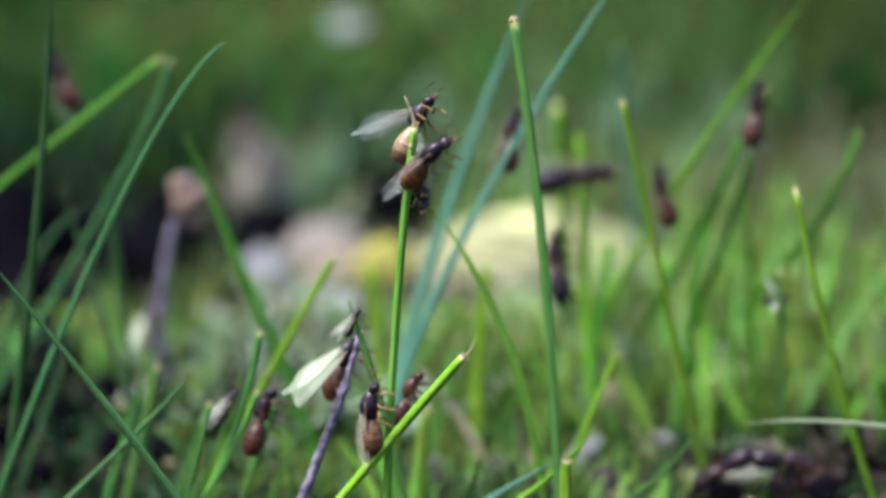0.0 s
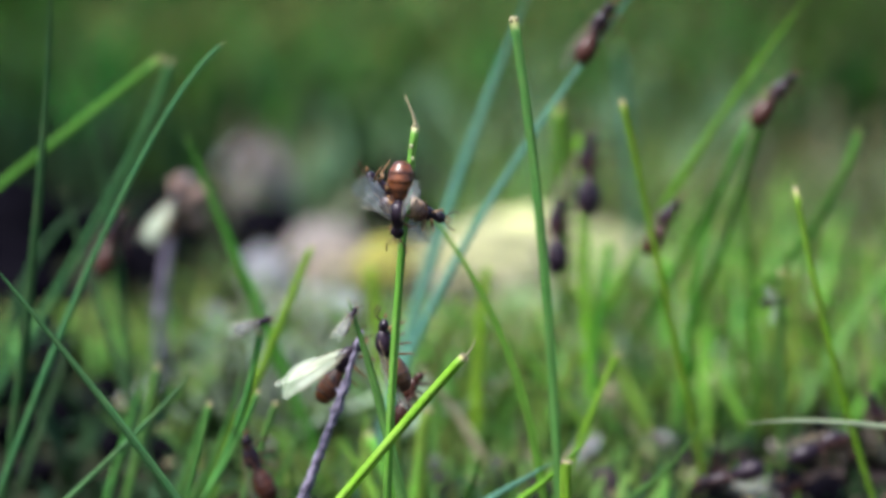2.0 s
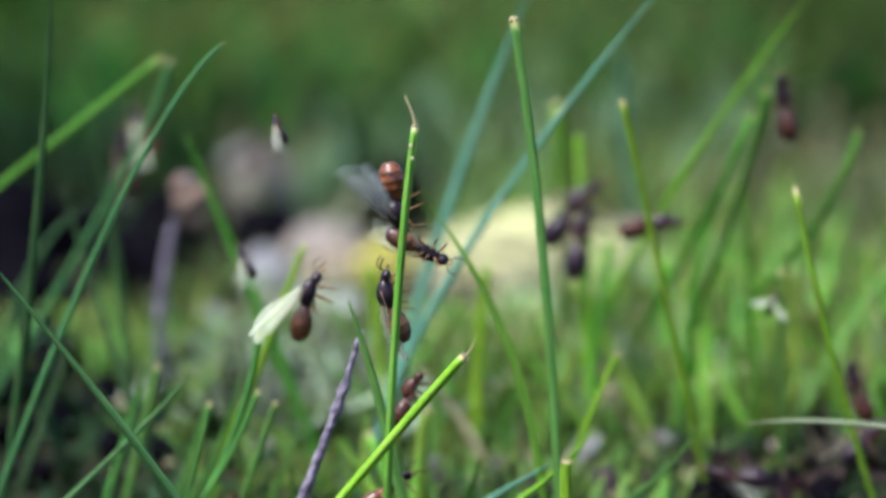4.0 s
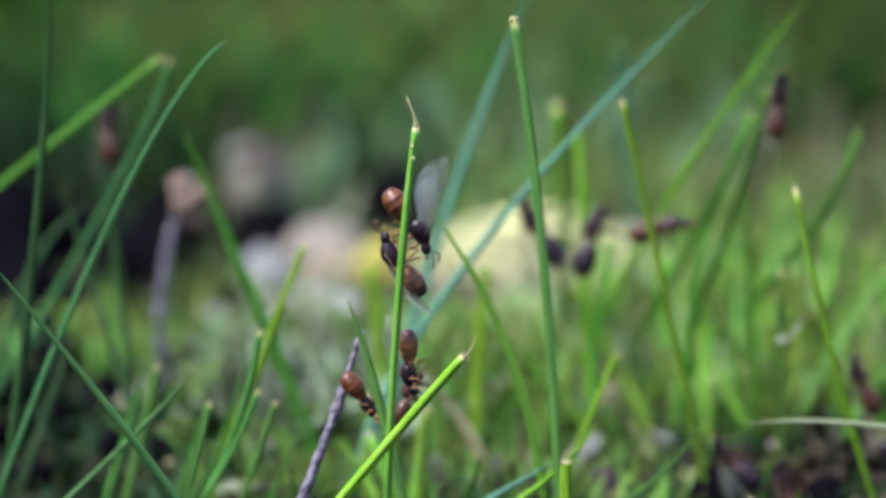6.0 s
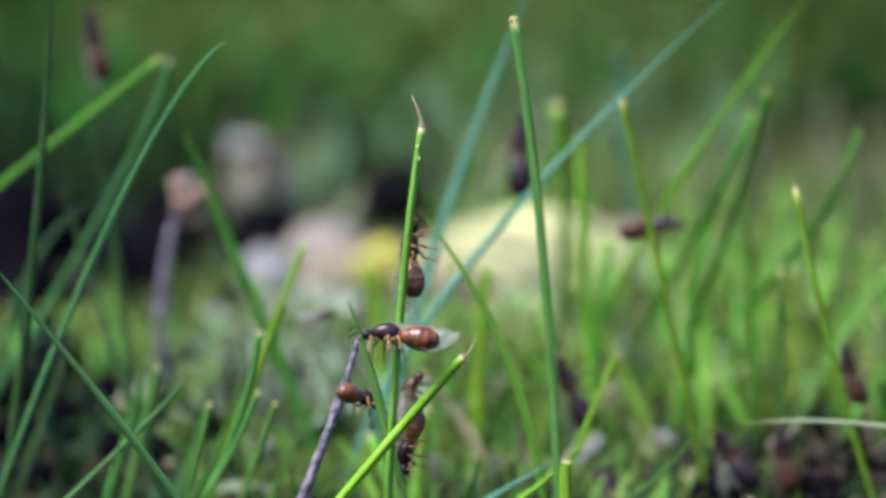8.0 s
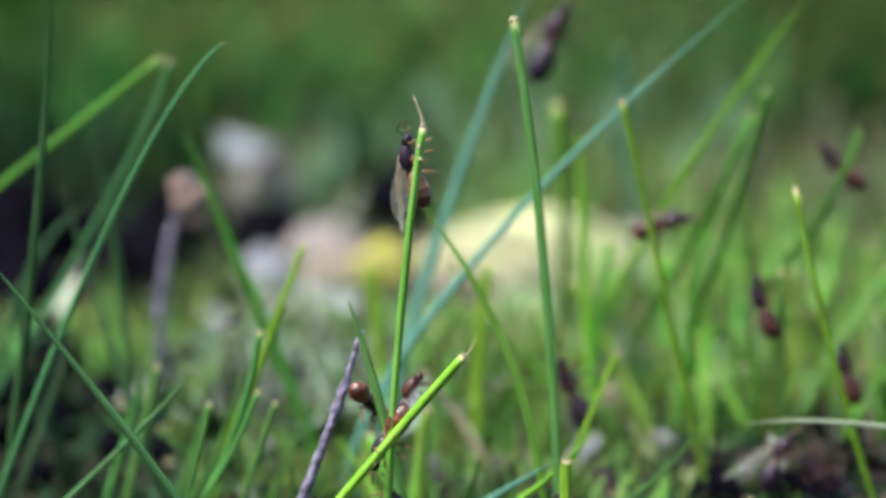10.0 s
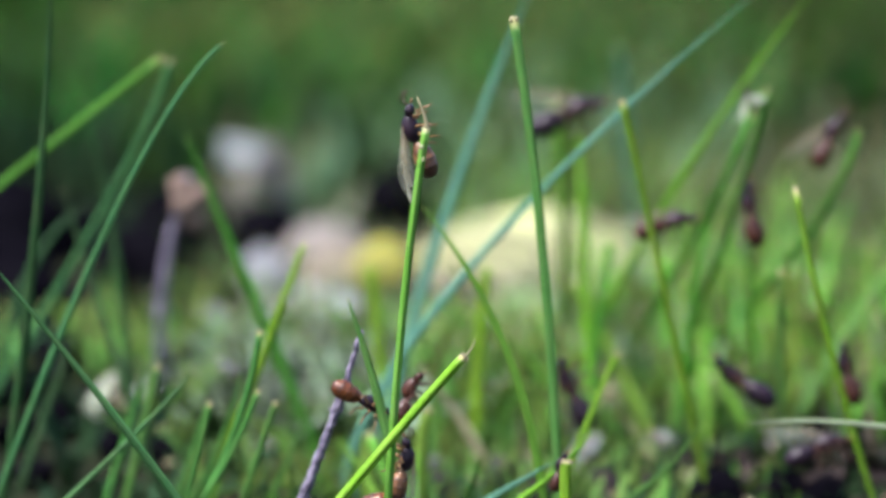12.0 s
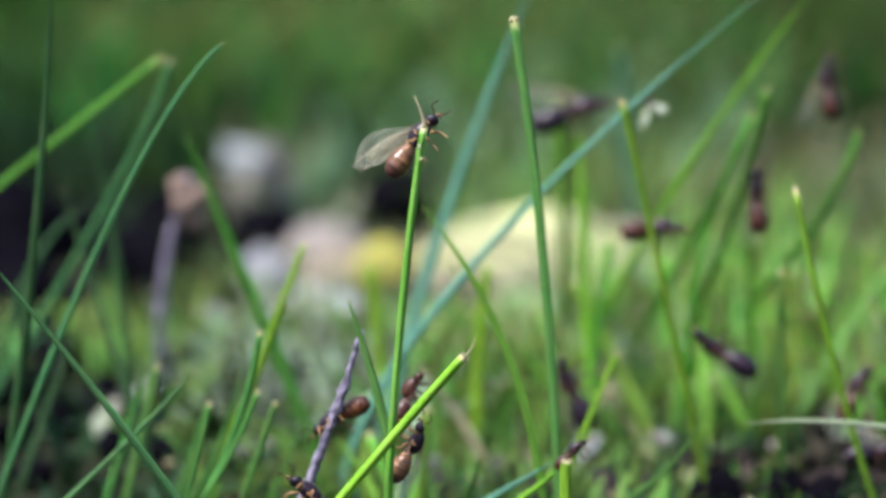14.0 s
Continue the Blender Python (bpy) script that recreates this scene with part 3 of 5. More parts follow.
# ---- stalks and twigs ----
def twig(points, radius, label, knots=4, seed=1, material=TWIG, name="twig"):
    a = mm(*points[0])
    line = [q * MM - a for q in bend(*points, 60)]
    rnd = random.Random(seed)
    line = [q + Vector((rnd.uniform(-1, 1), rnd.uniform(-1, 1), 0)) * 0.1 * MM for q in line]
    lumps = [rnd.uniform(0, 1) for _ in range(knots)]
    thing = new(name)
    thing.matrix_basis = Matrix.Translation(a)
    link("stem", tube(line, lambda s: radius * MM * (1.25 - 0.8 * s + 0.3 * noise.noise(Vector((s * 38, seed, 0))) + 0.4 * sum(math.exp(-((s - k) / 0.025) ** 2) for k in lumps)), 10), material, thing)
    for k in lumps:
        q = line[int(k * 59)]
        side = 1 if rnd.random() > 0.5 else -1
        link("bud_scar", tube([q, q + mm(side * 0.35, -0.2, 0.3), q + mm(side * 0.6, -0.2, 0.75)], lambda s: radius * MM * 0.55 * (1.1 - s), 6), material, thing)
    return tagged(thing, label, "twig")


twig(((-18.1, 12.11, -8.04), (-12.14, 8.62, 6.45), (-7.97, 7, 18.96)), 0.54, "thin knobbly violet-grey dead twig standing in the grass", 6)
STALK = twig(((-36.43, 100.01, -8.05), (-37.04, 91.34, 8.23), (-32.87, 88, 25.32)), 0.85, "violet-grey dead stalk with a brown seed head", 3, 5)
for k, (dx, dz, r) in enumerate(((0, 0, 2.1), (-0.9, 2.2, 1.6), (0.8, -2.2, 1.5), (1.6, 1.4, 1.2))):
    bm = bmesh.new()
    bmesh.ops.create_icosphere(bm, subdivisions=3, radius=r * MM)
    c = mm(*(-33.14, 88, 21.63)) - STALK.matrix_basis.translation + mm(dx, 0, dz)
    for v in bm.verts:
        v.co = v.co * (1 + 0.3 * noise.noise(v.co * 900 + Vector((k, 0, 0)))) + c
    link("seed_husk", bm, HUSK, STALK, "brown dry husk")

# ---- lying about ----
pebble(-22.4, 225.4, (19, 15, 12), ROSY_STONE, "dull pinkish grey stone lying in the grass", seed=2)
pebble(-26.5, 173.3, (19, 14, 4), STONE, "flat dull grey stone lying in the grass", seed=6)
pebble(-37, 284, (13, 11, 23), ROSY_STONE, "grey rounded stone in the grass", seed=1)
pebble(-29.5, 182.8, (12, 9, 13), GREY_STONE, "bluish grey stone among pale leaves", seed=3)
pebble(-35.5, 149.4, (9, 7, 7), GREY_STONE, "small bluish grey stone in moss", seed=4)
HOLLOWS = []
# lumps added where hollows are dark; their black stands for shade
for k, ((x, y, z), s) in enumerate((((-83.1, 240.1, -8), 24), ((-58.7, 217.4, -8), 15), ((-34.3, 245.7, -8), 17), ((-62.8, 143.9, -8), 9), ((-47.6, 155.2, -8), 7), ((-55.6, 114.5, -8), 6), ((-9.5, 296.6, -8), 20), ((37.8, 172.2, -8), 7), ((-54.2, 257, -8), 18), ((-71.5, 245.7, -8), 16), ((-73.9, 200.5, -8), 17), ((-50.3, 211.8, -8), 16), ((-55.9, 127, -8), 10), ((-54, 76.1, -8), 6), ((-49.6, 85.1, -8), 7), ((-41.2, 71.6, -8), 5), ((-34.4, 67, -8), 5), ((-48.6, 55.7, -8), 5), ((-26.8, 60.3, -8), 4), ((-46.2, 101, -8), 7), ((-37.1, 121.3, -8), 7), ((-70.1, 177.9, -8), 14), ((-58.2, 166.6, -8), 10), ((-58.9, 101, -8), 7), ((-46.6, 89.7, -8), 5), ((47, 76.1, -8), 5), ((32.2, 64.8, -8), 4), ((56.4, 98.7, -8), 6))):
    pebble(x, y, (s, s * 0.8, s * 0.85), SHADE_BLACK, "lump coloured black for the shade of a hollow", "clod_of_earth", seed=10 + k)
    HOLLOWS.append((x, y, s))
# more added lumps, black in place of the shade in deeper hollows
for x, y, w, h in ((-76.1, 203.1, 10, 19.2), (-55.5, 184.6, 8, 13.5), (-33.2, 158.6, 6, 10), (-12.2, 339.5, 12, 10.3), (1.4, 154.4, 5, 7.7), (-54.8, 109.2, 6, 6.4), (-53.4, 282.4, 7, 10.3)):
    pebble(x, y, (w, w * 0.7, h), SHADE_BLACK, "lump coloured black for a shaded hollow", "clod_of_earth", seed=60 + w)
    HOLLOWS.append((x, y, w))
# litter lumps, darkened in colour for the shaded gaps near the soil
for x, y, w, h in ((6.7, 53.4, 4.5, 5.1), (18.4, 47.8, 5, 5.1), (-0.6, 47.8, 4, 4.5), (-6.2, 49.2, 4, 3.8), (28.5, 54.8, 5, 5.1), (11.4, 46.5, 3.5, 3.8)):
    pebble(x, y, (w, w * 0.8, h), SHADED_LITTER, "lump of litter coloured black for shaded gaps", "lump_of_litter", seed=80 + x)
# lumps added as dark gaps: shade between tufts as colour
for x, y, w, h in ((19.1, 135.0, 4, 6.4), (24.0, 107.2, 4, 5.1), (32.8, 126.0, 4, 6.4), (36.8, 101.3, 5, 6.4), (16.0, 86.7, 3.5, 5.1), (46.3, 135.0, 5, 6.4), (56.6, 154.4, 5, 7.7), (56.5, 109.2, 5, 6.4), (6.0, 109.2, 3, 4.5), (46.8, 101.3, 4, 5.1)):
    pebble(x, y, (w, w * 0.8, h), SHADED_LITTER, "lump coloured dark for a shaded gap between tufts", "lump_of_litter", seed=90 + w)
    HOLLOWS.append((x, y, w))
# added lumps that hold up the litter ants, in the same shade black
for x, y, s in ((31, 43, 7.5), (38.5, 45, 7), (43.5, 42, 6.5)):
    pebble(x, y, (s, s * 0.8, s * 0.85), SHADE_BLACK, "black lump added to carry the ants on the litter", "clod_of_earth", seed=40 + s)
broad_leaf((-6.5, 226, -8.2), (38.73, 219, -3.5), 24, 4, YELLOW_LEAF, "large yellowing fallen leaf lying on the grass", 1, 40)
broad_leaf((-22.25, 200.5, -8.1), (-17.08, 196, -2.42), 10.18, 3.39, DEAD_LEAF, "small reddish brown dead leaf", 4, 25)

broad_leaf((-26.97, 189.2, -4.35), (-8.15, 186.9, -0.6), 15, 4, BEIGE_LEAF, "beige withered leaf leaning on a stone", 7, 24)
broad_leaf((-31.39, 153, -6.4), (-12.68, 150.7, -1.98), 14.7, 3.39, PALE_LEAF, "bleached bluish grey fallen leaf on the moss", 8, 22)
broad_leaf((-1.23, 217.0, -2.18), (32.27, 211.0, -2.78), 15, 3.2, YELLOW_LEAF, "pale cream yellow leaf standing half up in the grass", 5, 58)
broad_leaf((-11.68, 119.1, -5.03), (-1.93, 116.8, -2.97), 9.05, 2.26, PALE_LEAF, "small bleached leaf on the moss", 10, 30)
broad_leaf((1.42, 153, -6.4), (18.91, 148.5, -2.06), 11, 3, LIME_LEAF, "pale lime green leaf lying in the grass", 31, 26)
broad_leaf((16.48, 175.6, -4.15), (33.86, 171.1, 0.31), 12, 3, LIME_LEAF, "pale green leaf half hidden by grass", 32, 30)
broad_leaf((-8.1, 141.7, -5.75), (1.36, 138.3, -2.55), 8, 2, LIME_LEAF, "small pale green leaf on the moss", 33, 28)
broad_leaf((29.43, 148.5, -3.4), (41.15, 143.9, 0.01), 8, 2, LIME_LEAF, "small pale green leaf between grass blades", 34, 24)
broad_leaf((-15.39, 182.0, -1.12), (-4.63, 180.0, 1.08), 9, 2.4, GOLD_LEAF, "golden yellow leaf leaning among pale stones", 41, 52)
broad_leaf((-27.64, 150.0, -7.21), (-12.57, 147.0, -5.35), 9, 2.0, PALE_LEAF, "bleached bluish leaf on the moss", 42, 40)
broad_leaf((-37.35, 124.0, -7.62), (-27.3, 122.0, -5.57), 7, 1.8, PALE_LEAF, "bleached bluish leaf half hidden in moss", 43, 42)
broad_leaf((-26.19, 112.0, -7.75), (-17.72, 110.0, -5.91), 6, 1.6, BROAD_PALE, "pale green seedling leaf", 44, 40)
broad_leaf((27.33, 170.0, -1.86), (39.01, 167.0, 0.93), 8, 2.0, LIME_LEAF, "pale green leaf between grass blades", 45, 45)
broad_leaf((15.88, 160.0, -5.32), (26.1, 158.0, -3.62), 7, 2.0, LIME_LEAF, "small pale lime leaf in the lawn", 46, 45)
broad_leaf((-1.99, 128.0, -6.69), (6.28, 126.0, -5.31), 7, 2.0, PALE_LEAF, "bleached leaf on the moss", 47, 38)
broad_leaf((4.46, 112.0, -6.94), (11.54, 110.0, -5.1), 6, 1.5, LIME_LEAF, "pale lime leaf on the moss", 48, 40)
broad_leaf((23.33, 76.0, -7.18), (28.94, 75.0, -5.5), 6, 1.5, PALE_LEAF, "bleached leaf in short grass", 49, 40)
broad_leaf((23.27, 64.0, -5.95), (28.29, 62.0, -3.55), 3.4, 0.6, GREY_LEAF, "small bluish bleached leaf on the litter", 51, 45)
broad_leaf((14.58, 58.0, -6.13), (18.94, 57.0, -2.46), 3.0, 0.6, GREY_LEAF, "small pointed bleached leaf among stubs", 52, 50)
broad_leaf((32.64, 84.0, -2.21), (38.93, 82.0, 1.15), 3.2, 0.6, LIME_LEAF, "pale green leaf in the lawn", 54, 45)
broad_leaf((26.22, 52.0, -7.32), (31.38, 51.0, -5.4), 2.6, 0.6, BEIGE_LEAF, "straw-coloured withered leaf on the soil", 55, 40)
broad_leaf((33.94, 50.0, -7.52), (39.69, 49.0, -5.94), 2.6, 0.6, BEIGE_LEAF, "straw-coloured withered leaf on the soil", 56, 40)
broad_leaf((15.06, 54.0, -7.12), (16.63, 52.0, -8.68), 2.4, 0.6, BEIGE_LEAF, "straw-coloured bit of dead leaf", 57, 40)
broad_leaf((-5.75, 62.0, -8.3), (-0.27, 60.0, -6.1), 3.0, 0.6, GREY_LEAF, "small bleached leaf on the moss", 58, 40)
broad_leaf((-25.56, 70.0, -7.29), (-19.87, 69.0, -6.0), 3.0, 0.6, GREY_LEAF, "small bleached leaf on the moss", 59, 40)
# ---- scattered small fallen leaves: root, length, width, turn ----
for k, ((x, y, z), long, wide, turn) in enumerate((((-21.8, 125.8, -8), 18, 10, 20), ((-32.1, 130.4, -8), 16, 10, 160), ((-15.9, 164.3, -8), 10, 6, 60), ((-15.8, 103.2, -8), 12, 7, 200), ((-1.8, 82.9, -8), 7, 4, 10), ((3.6, 101, -8), 9, 5, 170), ((-25.7, 105.5, -8), 13, 7, 120),
        ((9.6, 125.8, -8), 10, 6, 30), ((22.4, 82.9, -8), 8, 5, 200), ((31.3, 110, -8), 10, 5, 15), ((-40.7, 96.4, -8), 8, 5, 60), ((48, 110, -8), 7, 4, 10), ((51.9, 132.6, -8), 11, 6, 30), ((-33, 80.6, -8), 6, 4, 100), ((-5.6, 143.9, -8), 9, 6, 0), ((-18, 114.5, -8), 12, 8, 40), ((-12.2, 134.9, -8), 13, 8, 10), ((-7.5, 112.3, -8), 10, 6, 150), ((-27.2, 143.9, -8), 14, 9, 80), ((-13.2, 94.2, -8), 9, 6, 20), ((-32, 110, -8), 12, 7, 0))):
    c, s = math.cos(radians(turn)), math.sin(radians(turn))
    skin, words = ((PALE_LEAF, "bleached grey-green"), (PALE_LEAF, "bleached grey-green"), (DEAD_LEAF, "brown withered"))[0 if k > 15 else k % 3]
    broad_leaf((x - c * long / 2, y - s * long / 2, SOIL_Z + 2.0), (x + c * long / 2, y + s * long / 2, SOIL_Z + 3.4), wide, 1.6, skin, words + " small leaf lying on the moss", 20 + k, 24 if k % 2 else -12)

# ---- the lawn ----
def scattered_blades(seed, count, xs, ys, tall, wide, lean, material, label):
    """Single rooted blades of ten shapes, set out by chance."""
    rnd, shapes = random.Random(seed), []
    for k in range(count):
        m = pose(rnd.uniform(*xs) * MM, rnd.uniform(*ys) * MM, (SOIL_Z - 0.4) * MM, 0, 0, rnd.uniform(-60, 60))
        if k < 10:
            h, a, b = tall[0] + (tall[1] - tall[0]) * (k / 9) ** 1.3, rnd.gauss(0, lean), rnd.gauss(0, lean)
            blade = grass_blade((0, 0, 0), (h * (a * 0.4 - b * 0.12), h * 0.05, h * 0.52), (h * a, h * b * 0.4, h), rnd.uniform(*wide), material, label, cut=k % 3 == 1, fold=-0.4, n=9, group="blades of the lawn")
            blade.matrix_basis = m
            shapes.append(blade)
        else:
            copy_thing(rnd.choice(shapes), m)


def bare_of_grass(x, y):
    """Keeps grass off the shade-black lumps and the space before them, the pale leaf and stones."""
    for cx, cy, s in HOLLOWS:
        if abs(x - cx) < 0.55 * s and -2.6 * s < y - cy < 0.6 * s:
            return True
    return 1 < x < 37 and 184 < y < 213 or -27 < x < 1 and 160 < y < 212


scattered_blades(72, 70, (19, 58), (62, 130), (8, 23), (1.4, 2.5), 0.36, BLADE_BRIGHT, "broad bright green lawn grass blade")
scattered_blades(73, 34, (-3, 20), (62, 125), (5, 12), (1.4, 2.4), 0.25, BLADE_BRIGHT, "short bright green lawn grass blade")
scattered_blades(75, 8, (-9, -2), (36, 44), (8, 14.5), (1.4, 2.2), 0.3, BLADE_BRIGHT, "short bright grass blade behind the stalk")
scattered_blades(74, 30, (-36, -4), (50, 130), (4, 11), (1.2, 2.0), 0.4, BLADE_GREEN, "short green blade over pale moss")
scattered_blades(71, 60, (21, 65.6), (69.3, 194.8), (8, 27), (1.0, 1.9), 0.32, BLADE_BRIGHT, "bright yellowish green lawn grass blade")
scattered_blades(43, 44, (2.3, 66), (52, 130), (5, 15), (0.79, 1.58), 0.35, BLADE_DRY, "withered tan blade among green grass")

def open_middle(x, y):
    """Sparse over the stones, the big leaf and the dark clods, dense elsewhere."""
    if -56 < x < 36 and 138 < y < 325:
        return 0.22
    if x < -34 and 110 < y < 291:
        return 0.3
    if x < -36 and y < 110:
        return 0.12
    return 0.35 if x > 38 and y < 87 else 1.0


def fade(x, y):
    return max(0.0, 1 - (abs(x) / 430) ** 2) * max(0.0, min(1.0, (2400 - y) / 900))


field("lawn_far", "distant lawn of mixed green blades", LAWN_FAR, 5, 9000, (-475, 475), (358.8, 2745), (20.36, 45.24), (2.83, 5.65), where=fade)
# shade on the grass further back is put into the blade colour
field("lawn_dark_grass", "grass further back with shade in its dark green", LAWN_SHADED, 6, 1700, (-294, 294), (313.6, 1048.7), (18.09, 36.19), (2.26, 4.52), where=lambda x, y: max(0.0, 1 - (abs(x) / 260) ** 2) * (0.25 if -70 < x < 60 else 1.0))
field("shaded_tufts", "tufts further back coloured dark as in shade", LAWN_SHADED, 46, 800, (-260.1, -72), (291, 935.6), (18.09, 38.45), (2.26, 4.52))
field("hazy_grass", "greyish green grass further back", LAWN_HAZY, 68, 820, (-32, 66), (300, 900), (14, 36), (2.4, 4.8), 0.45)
# the dim side of the lawn gets its darkness from the grass colour
field("shade_grass", "short dark green grass between the clods", LAWN_SHADED, 47, 420, (-135.7, -22.6), (64.8, 291), (3.39, 14.7), (1.3, 2.6), 0.45)
field("dark_turf", "low turf with shade in its dark green", LAWN_SHADED, 48, 1300, (-70.1, -18.1), (37.6, 132.6), (0.9, 3.85), (0.57, 1.47), 0.7)
field("bright_grass", "dense bright upright lawn grass", LAWN_BRIGHT, 61, 170, (18, 67.9), (69.3, 200.5), (6.79, 26), (1.3, 2.6), 0.3, lambda x, y: 0.12 if x < 27 else 1.0)
field("bleached_grass", "bleached bits of grass in the lawn", LAWN_PALE, 54, 620, (-33.9, 120), (100, 320), (4, 13), (1.3, 3.0), 0.5)
field("edge_grass", "greyish green lawn grass beside the bright tufts", LAWN, 52, 180, (40.7, 135.7), (98.7, 291), (5.65, 20.36), (1.4, 2.8), 0.4)
# dim low corner, darkened by the turf colour
field("damp_turf", "low turf over litter with shade in its dark green", LAWN_SHADED, 53, 800, (24.9, 74.6), (36.5, 98.7), (0.9, 4.07), (0.57, 1.47), 0.7)
# sunlight on the far tufts is put into their lighter green
field("sunlit_tufts", "far tufts in a lighter green that stands for sun", LAWN, 55, 1900, (-90, 80), (360, 1600), (20, 45), (3, 6), 0.4)
field("lime_tufts", "yellowish green tufts between dark clods", LAWN_BRIGHT, 56, 330, (-66, -6), (115, 220), (4, 13), (1.3, 2.6), 0.4, lambda x, y: 1.0 if noise.noise(Vector((x / 14, y / 26, 4))) > 0.12 else 0.05)
field("pale_seedlings", "pale bluish green seedling leaves on the moss", BROAD_PALE, 57, 700, (-32, 42), (80, 170), (3, 9), (2.4, 4.8), 0.8, category="seedling")
field("middle_tufts", "short green tufts over the moss", LAWN_BRIGHT, 58, 460, (-40, 40), (72, 128), (3, 9), (1.4, 2.8), 0.5)
field("front_grass", "bright short grass at the foot of the tall blades", LAWN_BRIGHT, 59, 340, (-2, 30), (62, 135), (4, 13), (1.2, 2.4), 0.35)
field("back_grass", "upright green grass behind the fallen leaf", LAWN_BRIGHT, 60, 120, (2, 62), (225, 320), (12, 28), (1.5, 3.0), 0.3)
field("mid_green_grass", "mid green grass behind the fallen leaf", LAWN, 67, 260, (2, 80), (310, 560), (16, 36), (2.0, 4.0), 0.35)
field("dull_grass", "dull greyish grass behind the bright lawn", LAWN_DRY, 66, 260, (12, 120), (215, 400), (8, 22), (1.6, 3.2), 0.4)
field("bright_verge", "bright green grass behind the stalk", LAWN_BRIGHT, 62, 330, (-5, 17), (72, 118), (7, 16), (1.5, 3.0), 0.3)
field("withered_grass", "brown withered grass further back", LAWN_BROWN, 16, 420, (56.5, 214.9), (347.5, 890.3), (18.09, 38.45), (2.26, 4.52))
# two far fields, brighter in colour as if the sun caught them
field("sunlit_patch", "patch of far lawn with sunlight in its bright green", LAWN_BRIGHT, 81, 170, (-153, -113), (739, 966), (18, 34), (3, 6), 0.4)
field("sunlit_strip", "strip of far lawn with sunlight in its bright green", LAWN_BRIGHT, 82, 110, (-61, 7), (915, 1196), (18, 34), (3, 6), 0.4)
field("dark_corner", "dark brown grass far back", LAWN_BROWN, 89, 300, (157, 282), (742, 1088), (30, 60), (4, 8), 0.4)
# two far fields whose dark colour stands for shade
field("dark_patch", "patch of far grass coloured dark as shade", LAWN_SHADED, 83, 150, (61, 77), (405, 530), (14, 26), (3, 6), 0.4)
field("shaded_corner", "grass further back with shade in its dark bluish green", LAWN_SHADED, 84, 260, (-56, -24), (366, 478), (14, 30), (3, 6), 0.4)
field("brown_patch", "brown withered patch of grass", LAWN_BROWN, 85, 60, (25, 37), (261, 340), (9, 15), (3, 6), 0.4)
field("brown_tuft", "brown withered tuft behind the lawn", LAWN_BROWN, 86, 70, (67, 85), (321, 419), (10, 18), (3, 6), 0.4)
field("lawn_middle_grass", "bright thin grass below the fallen leaf", LAWN_BRIGHT, 37, 320, (-18.1, 49.8), (69.3, 166.6), (3.39, 10.74), (1.2, 2.5), 0.3)
field("lawn_grass", "short green lawn grass", LAWN, 8, 850, (-29.4, 147), (69.3, 324.9), (3.96, 13.57), (1.5, 3.0), 0.45, open_middle)
field("low_moss", "low moss and seedlings on the soil", MOSS, 9, 4200, (-124.4, 124.4), (60.3, 279.6), (1.36, 5.09), (0.68, 1.81), 0.7, open_middle, category="moss")
field("dry_grass", "dry greyish grass behind the fallen leaf", LAWN_DRY, 21, 700, (-56.5, 192.3), (251.4, 935.6), (9.05, 27.14), (1.58, 3.39), 0.5)
field("lawn_near", "short lawn grass below the view", LAWN, 18, 1600, (-150, 150), (-330, -45), (3, 10), (0.9, 1.8), 0.4)


def away(x, y):
    return 1.0 - fade(x, y) if 290 < y < 2400 and abs(x) < 430 else 0.0 if abs(x) < 420 and -900 < y < 300 else 1.0


field("lawn_around", "wide lawn of coarse green grass all around", LAWN_FAR, 31, 36000, (-3600, 3600), (-2600, 5600), (50, 105), (12, 26), 0.5, away)
field("lawn_beside", "lawn grass beside the view", LAWN_FAR, 32, 8000, (-420, 420), (-900, 300), (12, 34), (2, 5), 0.45, lambda x, y: 1.0 if abs(x) > 150 or y < -340 else 0.0)
field("low_turf", "very low dark turf on the soil", LAWN_SHADED, 41, 1000, (-33.9, 70.1), (37.6, 76), (0.9, 3.62), (0.57, 1.47), 0.7, category="moss")
field("front_moss", "low green moss between bits of litter", MOSS, 44, 1300, (-33.9, 60), (42, 78), (1, 4), (0.7, 1.7), 0.7, category="moss")
field("litter_blades", "sparse green blades over the litter", LAWN_BRIGHT, 43, 480, (-30, 40), (40, 78), (3, 7.5), (0.7, 1.3), 0.5)
field("turf_blades", "short dark green blades over the litter", LAWN_SHADED, 42, 300, (22, 70.1), (51.2, 80.6), (3.39, 9.05), (0.68, 1.24), 0.5)
field("greyish_blades", "greyish green lawn grass", LAWN, 28, 90, (43, 124.4), (76.1, 279.6), (5.65, 22.6), (1.1, 2.1), 0.4)
field("hollow_tufts", "green tufts at the edge of the dark hollows", LAWN_BRIGHT, 88, 90, (-72, -38), (92, 150), (5, 13), (1.5, 3.0), 0.4)
field("hollow_blades", "sparse green blades between dark clods", LAWN, 17, 40, (-113.1, -13.6), (87.4, 257), (6.8, 19), (1.0, 1.9), 0.38)
field("pale_clover", "pale bluish green clover leaves near the twig", BROAD_PALE, 69, 330, (-24, -3), (72, 108), (6, 12), (3, 5), 0.6, category="seedling")
field("lawn_clover", "pale green clover leaves in the lawn", BROAD_PALE, 70, 330, (1, 34), (84, 135), (6, 12), (2.4, 4.2), 0.6, category="seedling")
field("moss_leaflets", "pale leaflets over the moss near the twig", BROAD_PALE, 64, 760, (-30, 26), (76, 130), (3, 8), (1.8, 3.4), 0.8, category="seedling")
